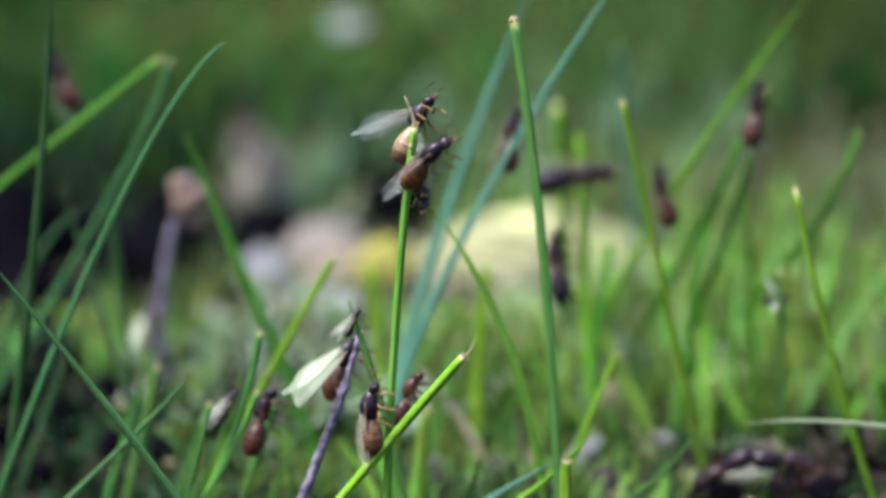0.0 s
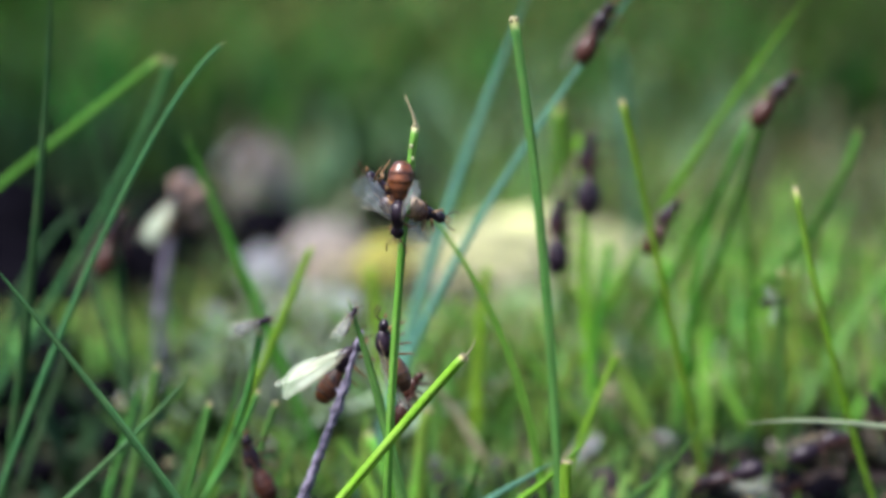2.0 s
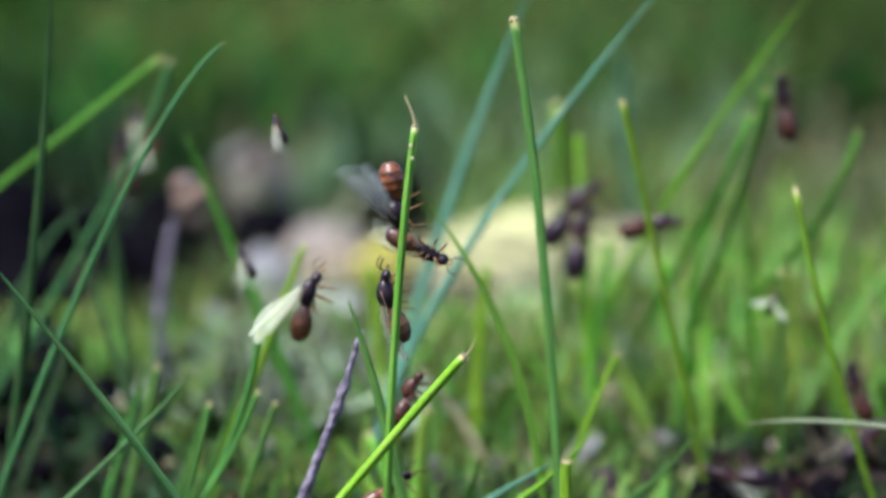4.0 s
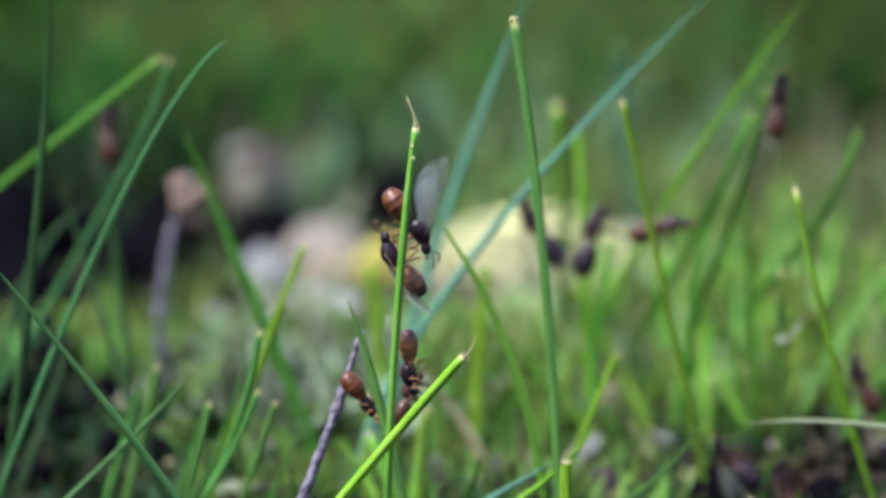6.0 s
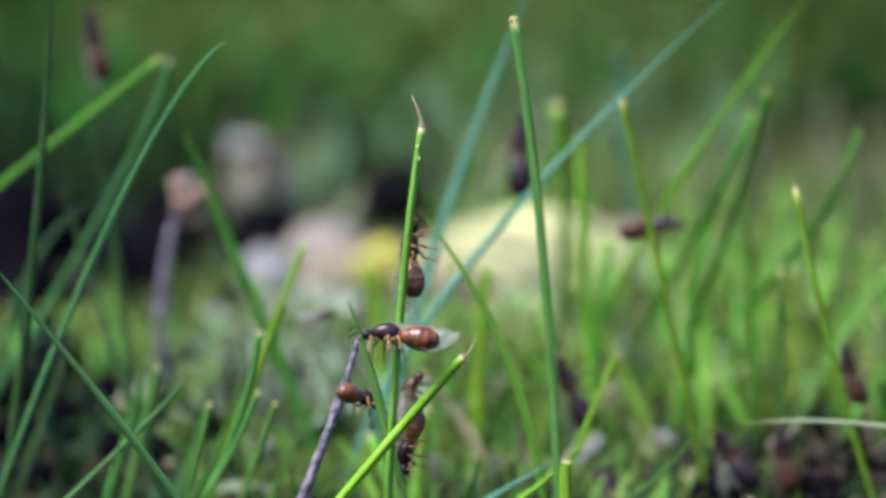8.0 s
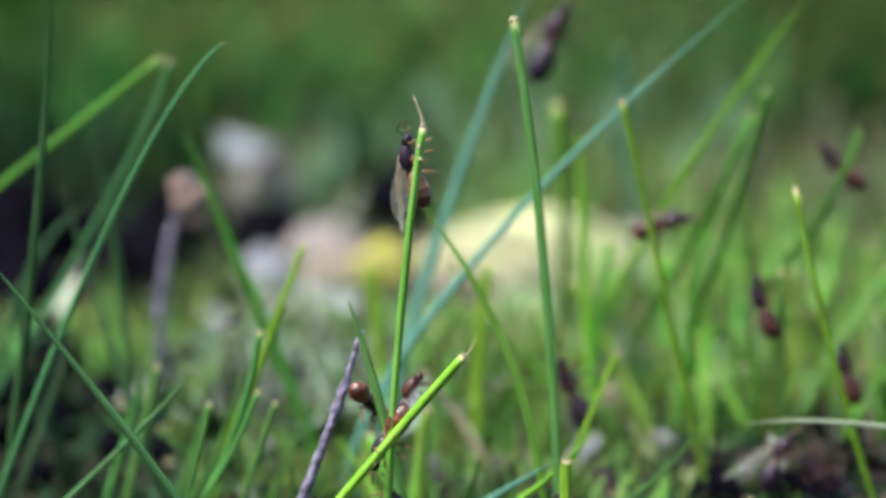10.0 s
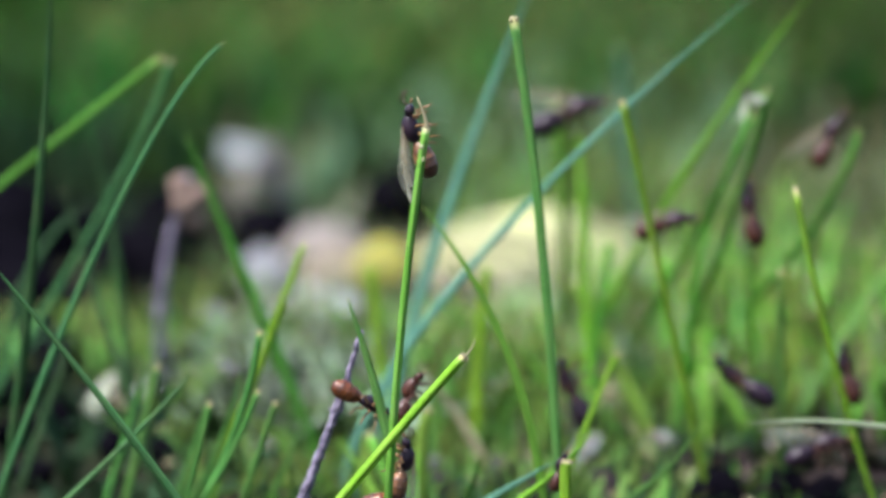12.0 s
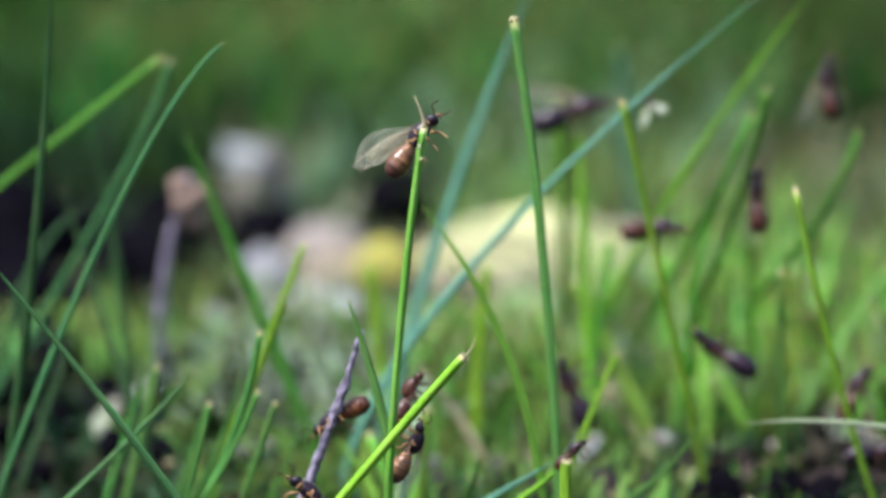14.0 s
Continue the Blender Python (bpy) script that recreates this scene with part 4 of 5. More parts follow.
litter("leaf_scraps", "scraps of brown dead leaf on the soil", 11, 420, (-30, 124), (35.4, 211.8), (0.79, 2.49), LITTER)
litter("pale_straw", "bleached bits of straw and dead leaf in the lawn", 15, 200, (6, 70), (48, 120), (1.0, 2.6), BEIGE_LEAF)
litter("straw_scraps", "bleached bits of straw on the soil", 12, 260, (-34, 124), (39.9, 257), (0.68, 2.04), STRAW)
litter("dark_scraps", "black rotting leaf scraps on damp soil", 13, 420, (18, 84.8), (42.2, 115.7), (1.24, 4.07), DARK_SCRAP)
field("seedlings", "small broad seedling leaves over the soil", BROAD, 19, 800, (-113.1, 124.4), (67, 200.5), (2.83, 7.92), (2.49, 5.09), 0.8, open_middle, category="seedling")
litter("pale_scraps", "pale greyish bits of bark and leaf", 14, 120, (-26, 79.2), (64.8, 223.1), (1.36, 3.96), STONE)
grass_blade((31.62, 151.07, -8.1), (28.56, 146.54, 21.43), (26.38, 142, 38.54), 1.5, GRASS_TEAL, "bleached upright blade far behind the ants", cut=True, fold=-0.3)


# ---- winged ants ----
def clinging(x, y, z, heading, spin=0, lean=0):
    """Pose of an ant: its middle in millimetres, the way its head points as an angle up from +x,
    the turn of its back about its length (90: towards -y) and the lean of its head towards -y."""
    h, l, r = radians(heading), radians(lean), radians(spin)
    ahead = Vector((math.cos(h) * math.cos(l), -math.sin(l), math.sin(h) * math.cos(l)))
    up = Vector((-math.sin(h), 0, math.cos(h)))
    back = up * math.cos(r) + ahead.cross(up) * math.sin(r)
    left = back.cross(ahead)
    m = Matrix((ahead, left, back)).transposed().to_4x4()
    m.translation = mm(x, y, z)
    return m


def lump(size, rings=12, sides=14, shape=lambda s: math.sin(math.pi * s) ** 0.55, arch=0.0):
    """A rounded body along x from -size/2 to size/2, its girth by shape(s)."""
    bm = bmesh.new()
    rows = []
    for i in range(rings + 1):
        s = 0.004 + 0.992 * i / rings
        r = max(0.02, shape(s))
        rows.append([bm.verts.new(((s - 0.5) * size[0] * MM, math.cos(k * math.tau / sides) * r * size[1] / 2 * MM,
                    (math.sin(k * math.tau / sides) * r * size[2] / 2 + arch * (1 - (2 * s - 1) ** 2)) * MM)) for k in range(sides)])
    for a, b in zip(rows, rows[1:]):
        for j in range(sides):
            bm.faces.new((a[j], a[(j + 1) % sides], b[(j + 1) % sides], b[j]))
    bm.faces.new(rows[0])
    bm.faces.new(rows[-1][::-1])
    bmesh.ops.recalc_face_normals(bm, faces=bm.faces)
    return bm


def moved(bm, m):
    bmesh.ops.transform(bm, matrix=m, verts=bm.verts)
    return bm


def wing_outline(s):
    """Half widths of a wing ahead of and behind its spar."""
    lead = 0.16 * math.sin(math.pi * min(1, s * 0.9 + 0.06)) ** 0.7
    trail = 0.84 * (math.sin(math.pi * min(1, 0.05 + 0.92 * s ** 1.5)) ** 0.7)
    return lead, trail


def wing_sheet(length, width):
    bm = bmesh.new()
    rows = []
    for i in range(15):
        s = i / 14
        lead, trail = wing_outline(s)
        row = []
        for u in (0.0, 0.25, 0.5, 0.75, 1.0):
            y = (lead - u * (lead + trail)) * width
            z = 0.05 * length * math.sin(math.pi * s) - 0.06 * width * math.sin(u * 9 + s * 2)
            row.append(bm.verts.new((-s * length * MM, y * MM, z * MM)))
        rows.append(row)
    for a, b in zip(rows, rows[1:]):
        for j in range(4):
            bm.faces.new((a[j], a[j + 1], b[j + 1], b[j]))
    return bm


def wing_veins(length, width):
    bm = bmesh.new()
    for share, end, r in ((0.02, 0.97, 0.042), (0.3, 0.85, 0.028), (0.6, 0.7, 0.024), (0.85, 0.45, 0.02)):
        line = []
        for i in range(8):
            s = end * i / 7
            lead, trail = wing_outline(s)
            u = share * min(1, 0.4 + s)
            line.append(mm(-s * length, (lead - u * (lead + trail)) * width, 0.05 * length * math.sin(math.pi * s) - 0.06 * width * math.sin(u * 9 + s * 2) + 0.02))
        piece = tube(line, lambda s: r * MM * (1.1 - 0.7 * s), 5)
        mesh = bpy.data.meshes.new("vein")
        piece.to_mesh(mesh)
        piece.free()
        bm.from_mesh(mesh)
        bpy.data.meshes.remove(mesh)
    return bm


LEGS, WINGS = {}, {}


def winged_ant(label, size=1.0, wings="folded", body=DARK_CHITIN, abdomen=RED_CHITIN, curl=-8, wing_skin=WING, group="winged ants", plump=1.0):
    """A winged ant about eight millimetres long at size 1, head towards +x, back towards +z."""
    ant = new("winged_ant")
    ant.scale = (size, size, size)
    limbs = BROWN_CHITIN if abdomen in (BROWN_CHITIN, DARK_CHITIN) else LEG_CHITIN
    head = link("head", moved(lump((1.35, 1.42, 1.05), shape=lambda s: (math.sin(math.pi * (0.12 + 0.8 * s)) ** 0.6)), pose(2.72 * MM, 0, -0.1 * MM, 0, 25)), body, ant)
    for side in (-1, 1):
        link("eye", moved(lump((0.42, 0.24, 0.36), 6, 8), pose(2.8 * MM, side * 0.6 * MM, 0.1 * MM)), EYE_BLACK, head, "black compound eye")
        link("mandible", tube([mm(3.5, side * 0.25, -0.45), mm(3.8, side * 0.22, -0.6), mm(3.92, side * 0.04, -0.66)], lambda s: 0.13 * MM * (1.1 - 0.7 * s), 6), LEG_CHITIN, head, "amber mandible")
        link("antenna", tube([mm(3.35, side * 0.25, 0.05), mm(3.75, side * 0.7, 0.4), mm(3.95, side * 0.9, 0.45), mm(4.4, side * 1.0, 0.2), mm(4.8, side * 1.0, -0.15)],
             lambda s: (0.06 + 0.025 * s) * MM, 6), BROWN_CHITIN, ant, "elbowed brown antenna")
    thorax = lump((3.4, 1.78, 1.95), 14, 14, lambda s: (0.42 + 0.58 * math.sin(math.pi * min(1, 0.1 + 0.95 * s))) * min(1, 6 * s, 5 * (1 - s)) ** 0.5, 0.22)
    link("thorax", moved(thorax, pose(1.05 * MM, 0, 0.05 * MM)), body, ant)
    link("shoulder_plate", moved(lump((1.3, 1.25, 0.7), 8, 12), pose(1.35 * MM, 0, 0.74 * MM, 0, 5)), body, ant)
    link("waist_scale", moved(lump((0.7, 1.1, 1.3), 6, 10), pose(-0.32 * MM, 0, -0.15 * MM, 0, -10)), body, ant)
    belly = lump((4.3 * (0.9 + 0.1 * plump), 2.45 * plump, 2.35 * plump), 22, 16,
                 lambda s: math.sin(math.pi * min(1, 0.06 + 0.94 * s ** 0.82)) ** 0.62 * (1 + 0.03 * math.sin(s * 31)))
    gaster = link("abdomen", moved(belly, pose(-0.2 * MM, 0, -0.1 * MM, 0, curl) @ pose(-2.1 * MM, 0, 0)), abdomen, ant, "glossy ringed abdomen")
    legs = []
    for side in (-1, 1):
        for k, (x, swing, reach) in enumerate(((1.85, 38, 1.0), (1.05, -8, 1.1), (0.35, -52, 1.25))):
            a = radians(90 - swing)
            out = Vector((math.cos(a), side * math.sin(a), 0))
            line = [Vector((0, 0, 0))] + [(out * r * reach + Vector((0, 0, z))) * MM for r, z in ((0.3, -0.25), (0.8, 0.0), (1.0, -0.75), (1.1, -1.4), (1.3, -1.7))]
            leg = link("leg", tube(line, lambda s: MM * (0.19 - 0.13 * s), 6), limbs, ant, "jointed leg")
            leg.matrix_basis = pose(x * MM, side * 0.4 * MM, -0.6 * MM)
            legs.append((leg, side, k))
        if wings:
            fold, lift, sweep = {"folded": (14, 2, 5), "raised": (-68, 44, 14), "spread": (25, 25, 55), "half": (18, 24, 9)}[wings]
            for kind, length, width, x, z in (("fore_wing", 7.9, 3.0, 1.4, 0.85), ("hind_wing", 5.6, 2.1, 0.7, 0.75)):
                sheet = wing_sheet(length, width)
                veins = wing_veins(length, width)
                m = pose(0, 0, 0, 0, 0, -side * sweep) @ pose(0, 0, 0, 0, lift, 0) @ pose(0, 0, 0, -side * fold)
                flip = Matrix.Diagonal((1, side, 1, 1))
                wing = link(kind, moved(sheet, m @ flip), wing_skin, ant, "clear veined wing")
                link("vein", moved(veins, m @ flip), VEIN, wing, "brown wing veins")
                wing.matrix_basis = pose(x * MM, side * 0.5 * MM, z * MM)
                WINGS.setdefault(ant.name, []).append((wing, side))
    LEGS[ant.name] = legs
    return tagged(ant, label, "ant", group)

CLIMBER = winged_ant("dark winged ant with brown ringed abdomen and clear folded wings", 0.93, "folded", abdomen=RINGED_CHITIN, wing_skin=WING_TAN)
TOPMOST = winged_ant("dark winged ant with a pale cream-brown abdomen and clear wings", 0.90, "folded", abdomen=CREAM_CHITIN)
TURNER = winged_ant("dark winged ant with red-brown abdomen and raised clear wings", 0.93, "raised", plump=1.08)
MATE = winged_ant("winged ant with pale brown dark-tipped abdomen", 0.83, "folded", abdomen=PALE_CHITIN, wing_skin=WING_HAZY)
TWIG_ANT = winged_ant("dark winged ant with red-brown abdomen and milky wings", 0.95, "half", wing_skin=WING_MILKY)
SMALL = winged_ant("small black winged male ant with pale wings on a blade tip", 0.40, "half", abdomen=DARK_CHITIN, wing_skin=WING_HAZY)
TIP_ANT = winged_ant("small black winged male ant with whitish wings on a cut blade", 0.5, "half", abdomen=DARK_CHITIN, wing_skin=WING_HAZY)
LOW_ANT = winged_ant("brown winged ant low in the grass", 0.95, "folded", abdomen=BROWN_CHITIN, wing_skin=WING_FAINT)
PERCHED = winged_ant("dark brown winged ant perched on a blade end", 0.95, "folded", abdomen=BROWN_CHITIN, wing_skin=WING_FAINT)
RUNNER = winged_ant("dark brown winged ant running up a leaning blade", 0.95, "folded", abdomen=BROWN_CHITIN, wing_skin=WING_FAINT)
BACK_ANT = winged_ant("dark winged ant in the grass further back", 1.3, "half", abdomen=DARK_CHITIN, wing_skin=WING_FAINT)
BACK_MATE = winged_ant("black winged ant in the grass further back", 1.13, "folded", abdomen=DARK_CHITIN, wing_skin=WING_FAINT)
BLADE_ANT = winged_ant("dark winged ant on a light green blade", 0.95, "folded", abdomen=BROWN_CHITIN, wing_skin=WING_FAINT)
STALK_MALE = winged_ant("small black winged male ant on a thin stalk", 0.38, "spread", abdomen=DARK_CHITIN, wing_skin=WING_MILKY)
LITTER_ANT = winged_ant("dark winged ant crawling over leaf litter", 0.95, "half", abdomen=DARK_CHITIN, wing_skin=WING_HAZY)
LITTER_MATE = winged_ant("dark brown winged ant crawling over leaf litter", 0.95, "folded", abdomen=DARK_CHITIN, wing_skin=WING_FAINT)
SIDE_ANT = winged_ant("dark winged ant low on a grass blade", 0.92, "folded", abdomen=BROWN_CHITIN, wing_skin=WING_FAINT)
LATE_ANT = winged_ant("dark brown winged ant climbing a green blade", 0.95, "folded", abdomen=BROWN_CHITIN, wing_skin=WING_FAINT)
GRASS_ANT = winged_ant("black winged ant among short grass", 1.07, "folded", abdomen=DARK_CHITIN, wing_skin=WING_FAINT)
HIGH_ANT = winged_ant("dark winged ant high on a blade", 0.95, "half", abdomen=BROWN_CHITIN, wing_skin=WING_FAINT)
FLYER = winged_ant("winged ant with orange abdomen flying past", 0.95, "spread")
STUB_ANT = winged_ant("dark wingless ant on a mown stub", 0.52, "", abdomen=BROWN_CHITIN)
LEFT_ANT = winged_ant("dark winged ant wandering on dark green blades", 1.06, "folded", abdomen=BROWN_CHITIN, wing_skin=WING_FAINT)
STALK_ANT = winged_ant("winged ant with milky wings on a dead stalk", 0.85, "half", wing_skin=WING_MILKY)
STONE_ANT = winged_ant("winged ant with spread whitish wings resting on a stone", 1.5, "half", abdomen=BROWN_CHITIN, wing_skin=WING_WHITE)
FAR_ANT = winged_ant("winged ant with milky wings far back over the grass", 1.3, "half", wing_skin=WING_WHITE)
FALLER = winged_ant("wingless dark ant with red-brown abdomen near the twig", 0.82, "")
STILL_ANT = winged_ant("motionless brown ant without wings behind the stalk", 0.78, "", body=BROWN_CHITIN, abdomen=BROWN_CHITIN)
FLOOR_ANT = winged_ant("black winged ant with pale wings on the soil", 0.9, "folded", abdomen=DARK_CHITIN, wing_skin=WING_MILKY)


def sway(blade, rows, about=None):
    """Leans a blade sideways about its root, in degrees at each time."""
    root = blade.matrix_basis.translation.copy()
    hinge = mm(*about) if about else root
    walk(blade, [(t, pose(*hinge, 0, a, 0) @ Matrix.Translation(root - hinge)) for t, a in rows])


def beat_wings(ant, rows):
    """Raises and opens the wings by degrees at each time, on top of how they are held."""
    for wing, side in WINGS[ant.name]:
        root = wing.matrix_basis.translation.copy()
        walk(wing, [(t, pose(*root, 0, 0, turn - side * wide) @ pose(0, 0, 0, 0, lift, 0)) for t, lift, wide, turn in rows])


def step_legs(ant, start, end, swing=12, pause=()):
    """Legs swing in two threes while the ant walks from start to end."""
    for leg, side, k in LEGS[ant.name]:
        hip, way = leg.matrix_basis.translation.copy(), (1 if (k + (side > 0)) % 2 else -1)
        rows, t, s = [], 0.0, 0
        while t < 14.0:
            live = swing if start <= t <= end else swing * 0.15
            rows.append((t, pose(*hip, 0, 0, way * side * live * (1 if s % 2 else -1))))
            t, s = t + 0.4, s + 1
        rows.append((14.0, pose(*hip)))
        walk(leg, rows)


def motions():
    sway(STEM, [(0, -0.1), (1, -0.2), (2, 0.0), (3, -0.1), (5.3, 0.1), (6.5, 0.2), (7, 0.5), (8, 0.9), (10.3, 1.15), (11.5, 1.5), (12.5, 1.5), (13, 1.2), (14, 1.2)], (-5.49, 0, 0))
    sway(ARCH, [(0, 1.3), (0.5, 0.4), (1, 0), (2, 0.2), (3, 1.6), (5.3, 0.5), (6.5, 0.8), (7, -0.8), (8.2, -1.0), (10.3, 0), (14, 0)], (10.5, 16, 0))
    sway(CROSS, [(0, 0), (1.5, 2.6), (3.2, 4), (5.3, 9.2), (6.5, 11.9), (7.5, 12.4), (8.2, 12.9), (10.5, 14.4), (12.5, 14.8), (14, 15.2)], (-1.53, 43, 12.71))
    sway(SWAY, [(0, 8), (0.5, 7.5), (1, 4), (2, 2), (3, 0.3), (5.3, 0), (14, 0)], (-24, 40, 0))
    walk(CLIMBER, [(0, clinging(-6.89, -1, 12.28, 84, 10)), (0.5, clinging(-6.88, -1, 12.66, 84, 15)), (1, clinging(-6.78, -1, 12.88, 85, 10)), (1.5, clinging(-6.58, 0, 15.09, 92, 15)), (2, clinging(-5.2, 1.6, 17.87, 103, 10)), (2.5, clinging(-5.3, 1.6, 20.29, 105, 40)),
        (3, clinging(-5.08, 1.6, 21.49, 104, 20)), (3.2, clinging(-5.08, 1.6, 21.82, 103, 15)), (4.3, clinging(-5.08, 1.6, 22.92, 100, 10)), (5.3, clinging(-5.08, 1.6, 23.9, 98, -10)), (5.5, clinging(-4.64, 1.6, 24.01, 101, 0)), (6, clinging(-4.4, 1.6, 26.6, 118, 10)), (6.5, clinging(-4.42, 1.6, 27.5, 120, 10)),
        (7, clinging(-4.95, 1.6, 27.5, 114, 0)), (7.5, clinging(-4.8, 1.6, 26.9, 103, 5)), (7.8, clinging(-3.89, 1.7, 27.0, 92, -20)), (8, clinging(-3.07, 1.7, 27.27, 88, -40)), (8.2, clinging(-3.18, 1.7, 27.82, 90, -40)), (9.3, clinging(-3.33, 1.7, 32.16, 98, -20)),
        (10.3, clinging(-2.95, 1.7, 36.7, 100, -20)), (10.8, clinging(-2.8, 1.7, 37.5, 101, -20)), (11, clinging(-2.65, 1.7, 37.95, 102, -20)), (11.5, clinging(-2.55, 1.7, 38.4, 103, -15)), (12, clinging(-2.65, 1.7, 38.5, 104, -10)), (12.3, clinging(-2.6, 1.7, 38.5, 100, -15)),
        (12.5, clinging(-2.6, 1.7, 38.2, 92, -20)), (12.8, clinging(-2.75, 1.7, 38.15, 62, -35)), (13, clinging(-2.55, 1.7, 38.05, 50, -62)), (14, clinging(-2.7, 1.7, 38.1, 50, -62))])
    walk(TOPMOST, [(0, clinging(-2.66, 1.7, 39.75, 59, -40)), (0.3, clinging(-3.54, 1.7, 37.45, 80, -40)), (0.5, clinging(-3.65, 1.7, 36.21, 96, -30)), (1, clinging(-3.76, 1.7, 36.05, 104, -20)), (1.5, clinging(-3.97, 1.7, 36.1, 112, -10)), (2, clinging(-4.95, 1.8, 32.96, 140, -20)), (2.2, clinging(-6.72, 4, 35.15, 120, -20)), (2.45, clinging(-12.3, 10, 54.93, 110, -20)), (14, clinging(-15.61, 12, 67.44, 110, -20))])
    walk(MATE, [(0, clinging(-2.3, 1.8, 33.95, -75, -60, 30)), (0.5, clinging(-2.47, 1.8, 33.6, -85, -80, 30)), (1, clinging(-2.26, 1.8, 33.6, -60, -80, 35)), (1.5, clinging(-2.6, 1.8, 33.5, -85, -90, 30)), (2, clinging(-2.48, 1.8, 31.39, -15, -90)), (2.25, clinging(-2.37, 1.8, 31.28, 45, -95)), (2.5, clinging(-2.96, 1.8, 31.5, 100, -100)), (3, clinging(-2.91, 1.8, 32.04, 112, -105)), (3.2, clinging(-2.85, 1.8, 32.04, 112, -105)), (3.7, clinging(-2.1, 1.8, 29.98, 40, -110)), (4.2, clinging(-2.1, 1.7, 26.18, -60, -110)), (4.8, clinging(-2.65, 1.7, 22.9, -100, -120)), (5.3, clinging(-3.03, 1.7, 21.26, -110, -130)),
        (5.5, clinging(-2.9, 1.7, 19.75, -106, -150)), (6, clinging(-3.26, 1.7, 16.31, -80, -150)), (6.5, clinging(-2.99, 1.7, 13.27, -76, -160)), (7, clinging(-2.83, 1.7, 11.44, -68, -160)), (7.5, clinging(-2.72, 1.7, 11.33, -70, -160)), (8, clinging(-3.38, 1.7, 8.55, -98, -160)), (8.2, clinging(-3.49, 1.7, 7.71, -98, -160)),
        (8.8, clinging(-4.59, 1.7, 2.96, -150, -160)), (9.4, clinging(-5.14, 1.7, 1.84, -215, -160)), (10.3, clinging(-4.16, 1.7, 2.4, -265, -160)), (11, clinging(-4.15, 1.7, 4.75, -275, -160)), (11.5, clinging(-4.15, 1.7, 5.87, -275, -160)), (12, clinging(-3.77, 1.7, 6.6, -278, -160)), (13, clinging(-3.27, 1.7, 7.32, -285, -160)), (14, clinging(-3.05, 1.7, 8.27, -293, -150))])
    walk(TURNER, [(0, clinging(-1.5, -1.5, 36.71, 46, 50, 25)), (0.5, clinging(-1.5, -1.5, 35.7, 20, 30, 38)), (1, clinging(-0.7, -1.5, 35.6, 3, 15, 40)), (1.3, clinging(-0.7, -1.5, 34.7, -30, 15, 25)), (1.5, clinging(-0.95, -1.5, 34.1, -54, 20)), (1.8, clinging(-3.3, -1.5, 32.6, -86, 65)), (2, clinging(-4.15, -1.5, 32.35, -93, 100)), (2.3, clinging(-5.0, -1.5, 32.15, -104, 140)),
        (2.5, clinging(-6.1, -1.5, 31.85, -114, 175)), (3, clinging(-5.9, -1.5, 31.8, -110, 175)), (3.2, clinging(-5.7, -1.5, 31.75, -106, 170)), (4.2, clinging(-4.25, 1.8, 32.04, -65, 120)), (5.3, clinging(-3.12, 1.8, 31.82, -36, 25)), (5.5, clinging(-2.91, 1.8, 31.5, -43, 20)), (6, clinging(-2.8, 1.8, 30.09, -60, 20)), (6.5, clinging(-2.91, 1.8, 29.33, -72, 40)),
        (6.8, clinging(-2.7, 1.8, 25.62, -92, 30)), (7, clinging(-2.5, 1.8, 23.1, -100, 20)), (7.5, clinging(-3.2, 1.8, 22.06, -98, 30)), (7.7, clinging(-3.52, -1.5, 21.69, -135, 40)), (8, clinging(-4.49, -1.5, 20.07, -181, -150)), (8.2, clinging(-4.49, -1.5, 20.1, -190, -150)), (8.8, clinging(-5.03, -1.5, 17.45, -140, -150)), (9.5, clinging(-5.26, -1.5, 12, -110, -140)),
        (10.3, clinging(-5.57, 1.8, 7.63, -140, -100)), (10.5, clinging(-5.13, 1.8, 6.3, -165, -90)), (11, clinging(-6.01, 1.8, 4.2, -140, -90)), (11.5, clinging(-7.06, 2, 2.9, -150, -100)), (12.5, clinging(-10.8, 2, 2.3, -185, -120)), (14, clinging(-12.4, 2, 3.2, -225, -120))])
    walk(TWIG_ANT, [(0, clinging(-9.84, 9, 15.5, 62, 40)), (0.5, clinging(-9.28, 9, 15.5, 45, 60)), (1, clinging(-9.51, 9, 15.04, 45, 60)), (1.5, clinging(-10.51, 9, 15.5, 72, 60)), (2, clinging(-10.07, 9, 15.04, 52, 30)), (2.5, clinging(-9.85, 9, 15.04, 26, 10)), (3.2, clinging(-9.62, 9, 15.04, 24, 10)), (3.9, clinging(-12.75, 14, 19.19, 60, 20)), (4.8, clinging(-28.98, 30, 38.36, 120, 20)), (5.6, clinging(-44.54, 40, 57.23, 120, 20)), (14, clinging(-44.4, 40, 63.32, 120, 20))])
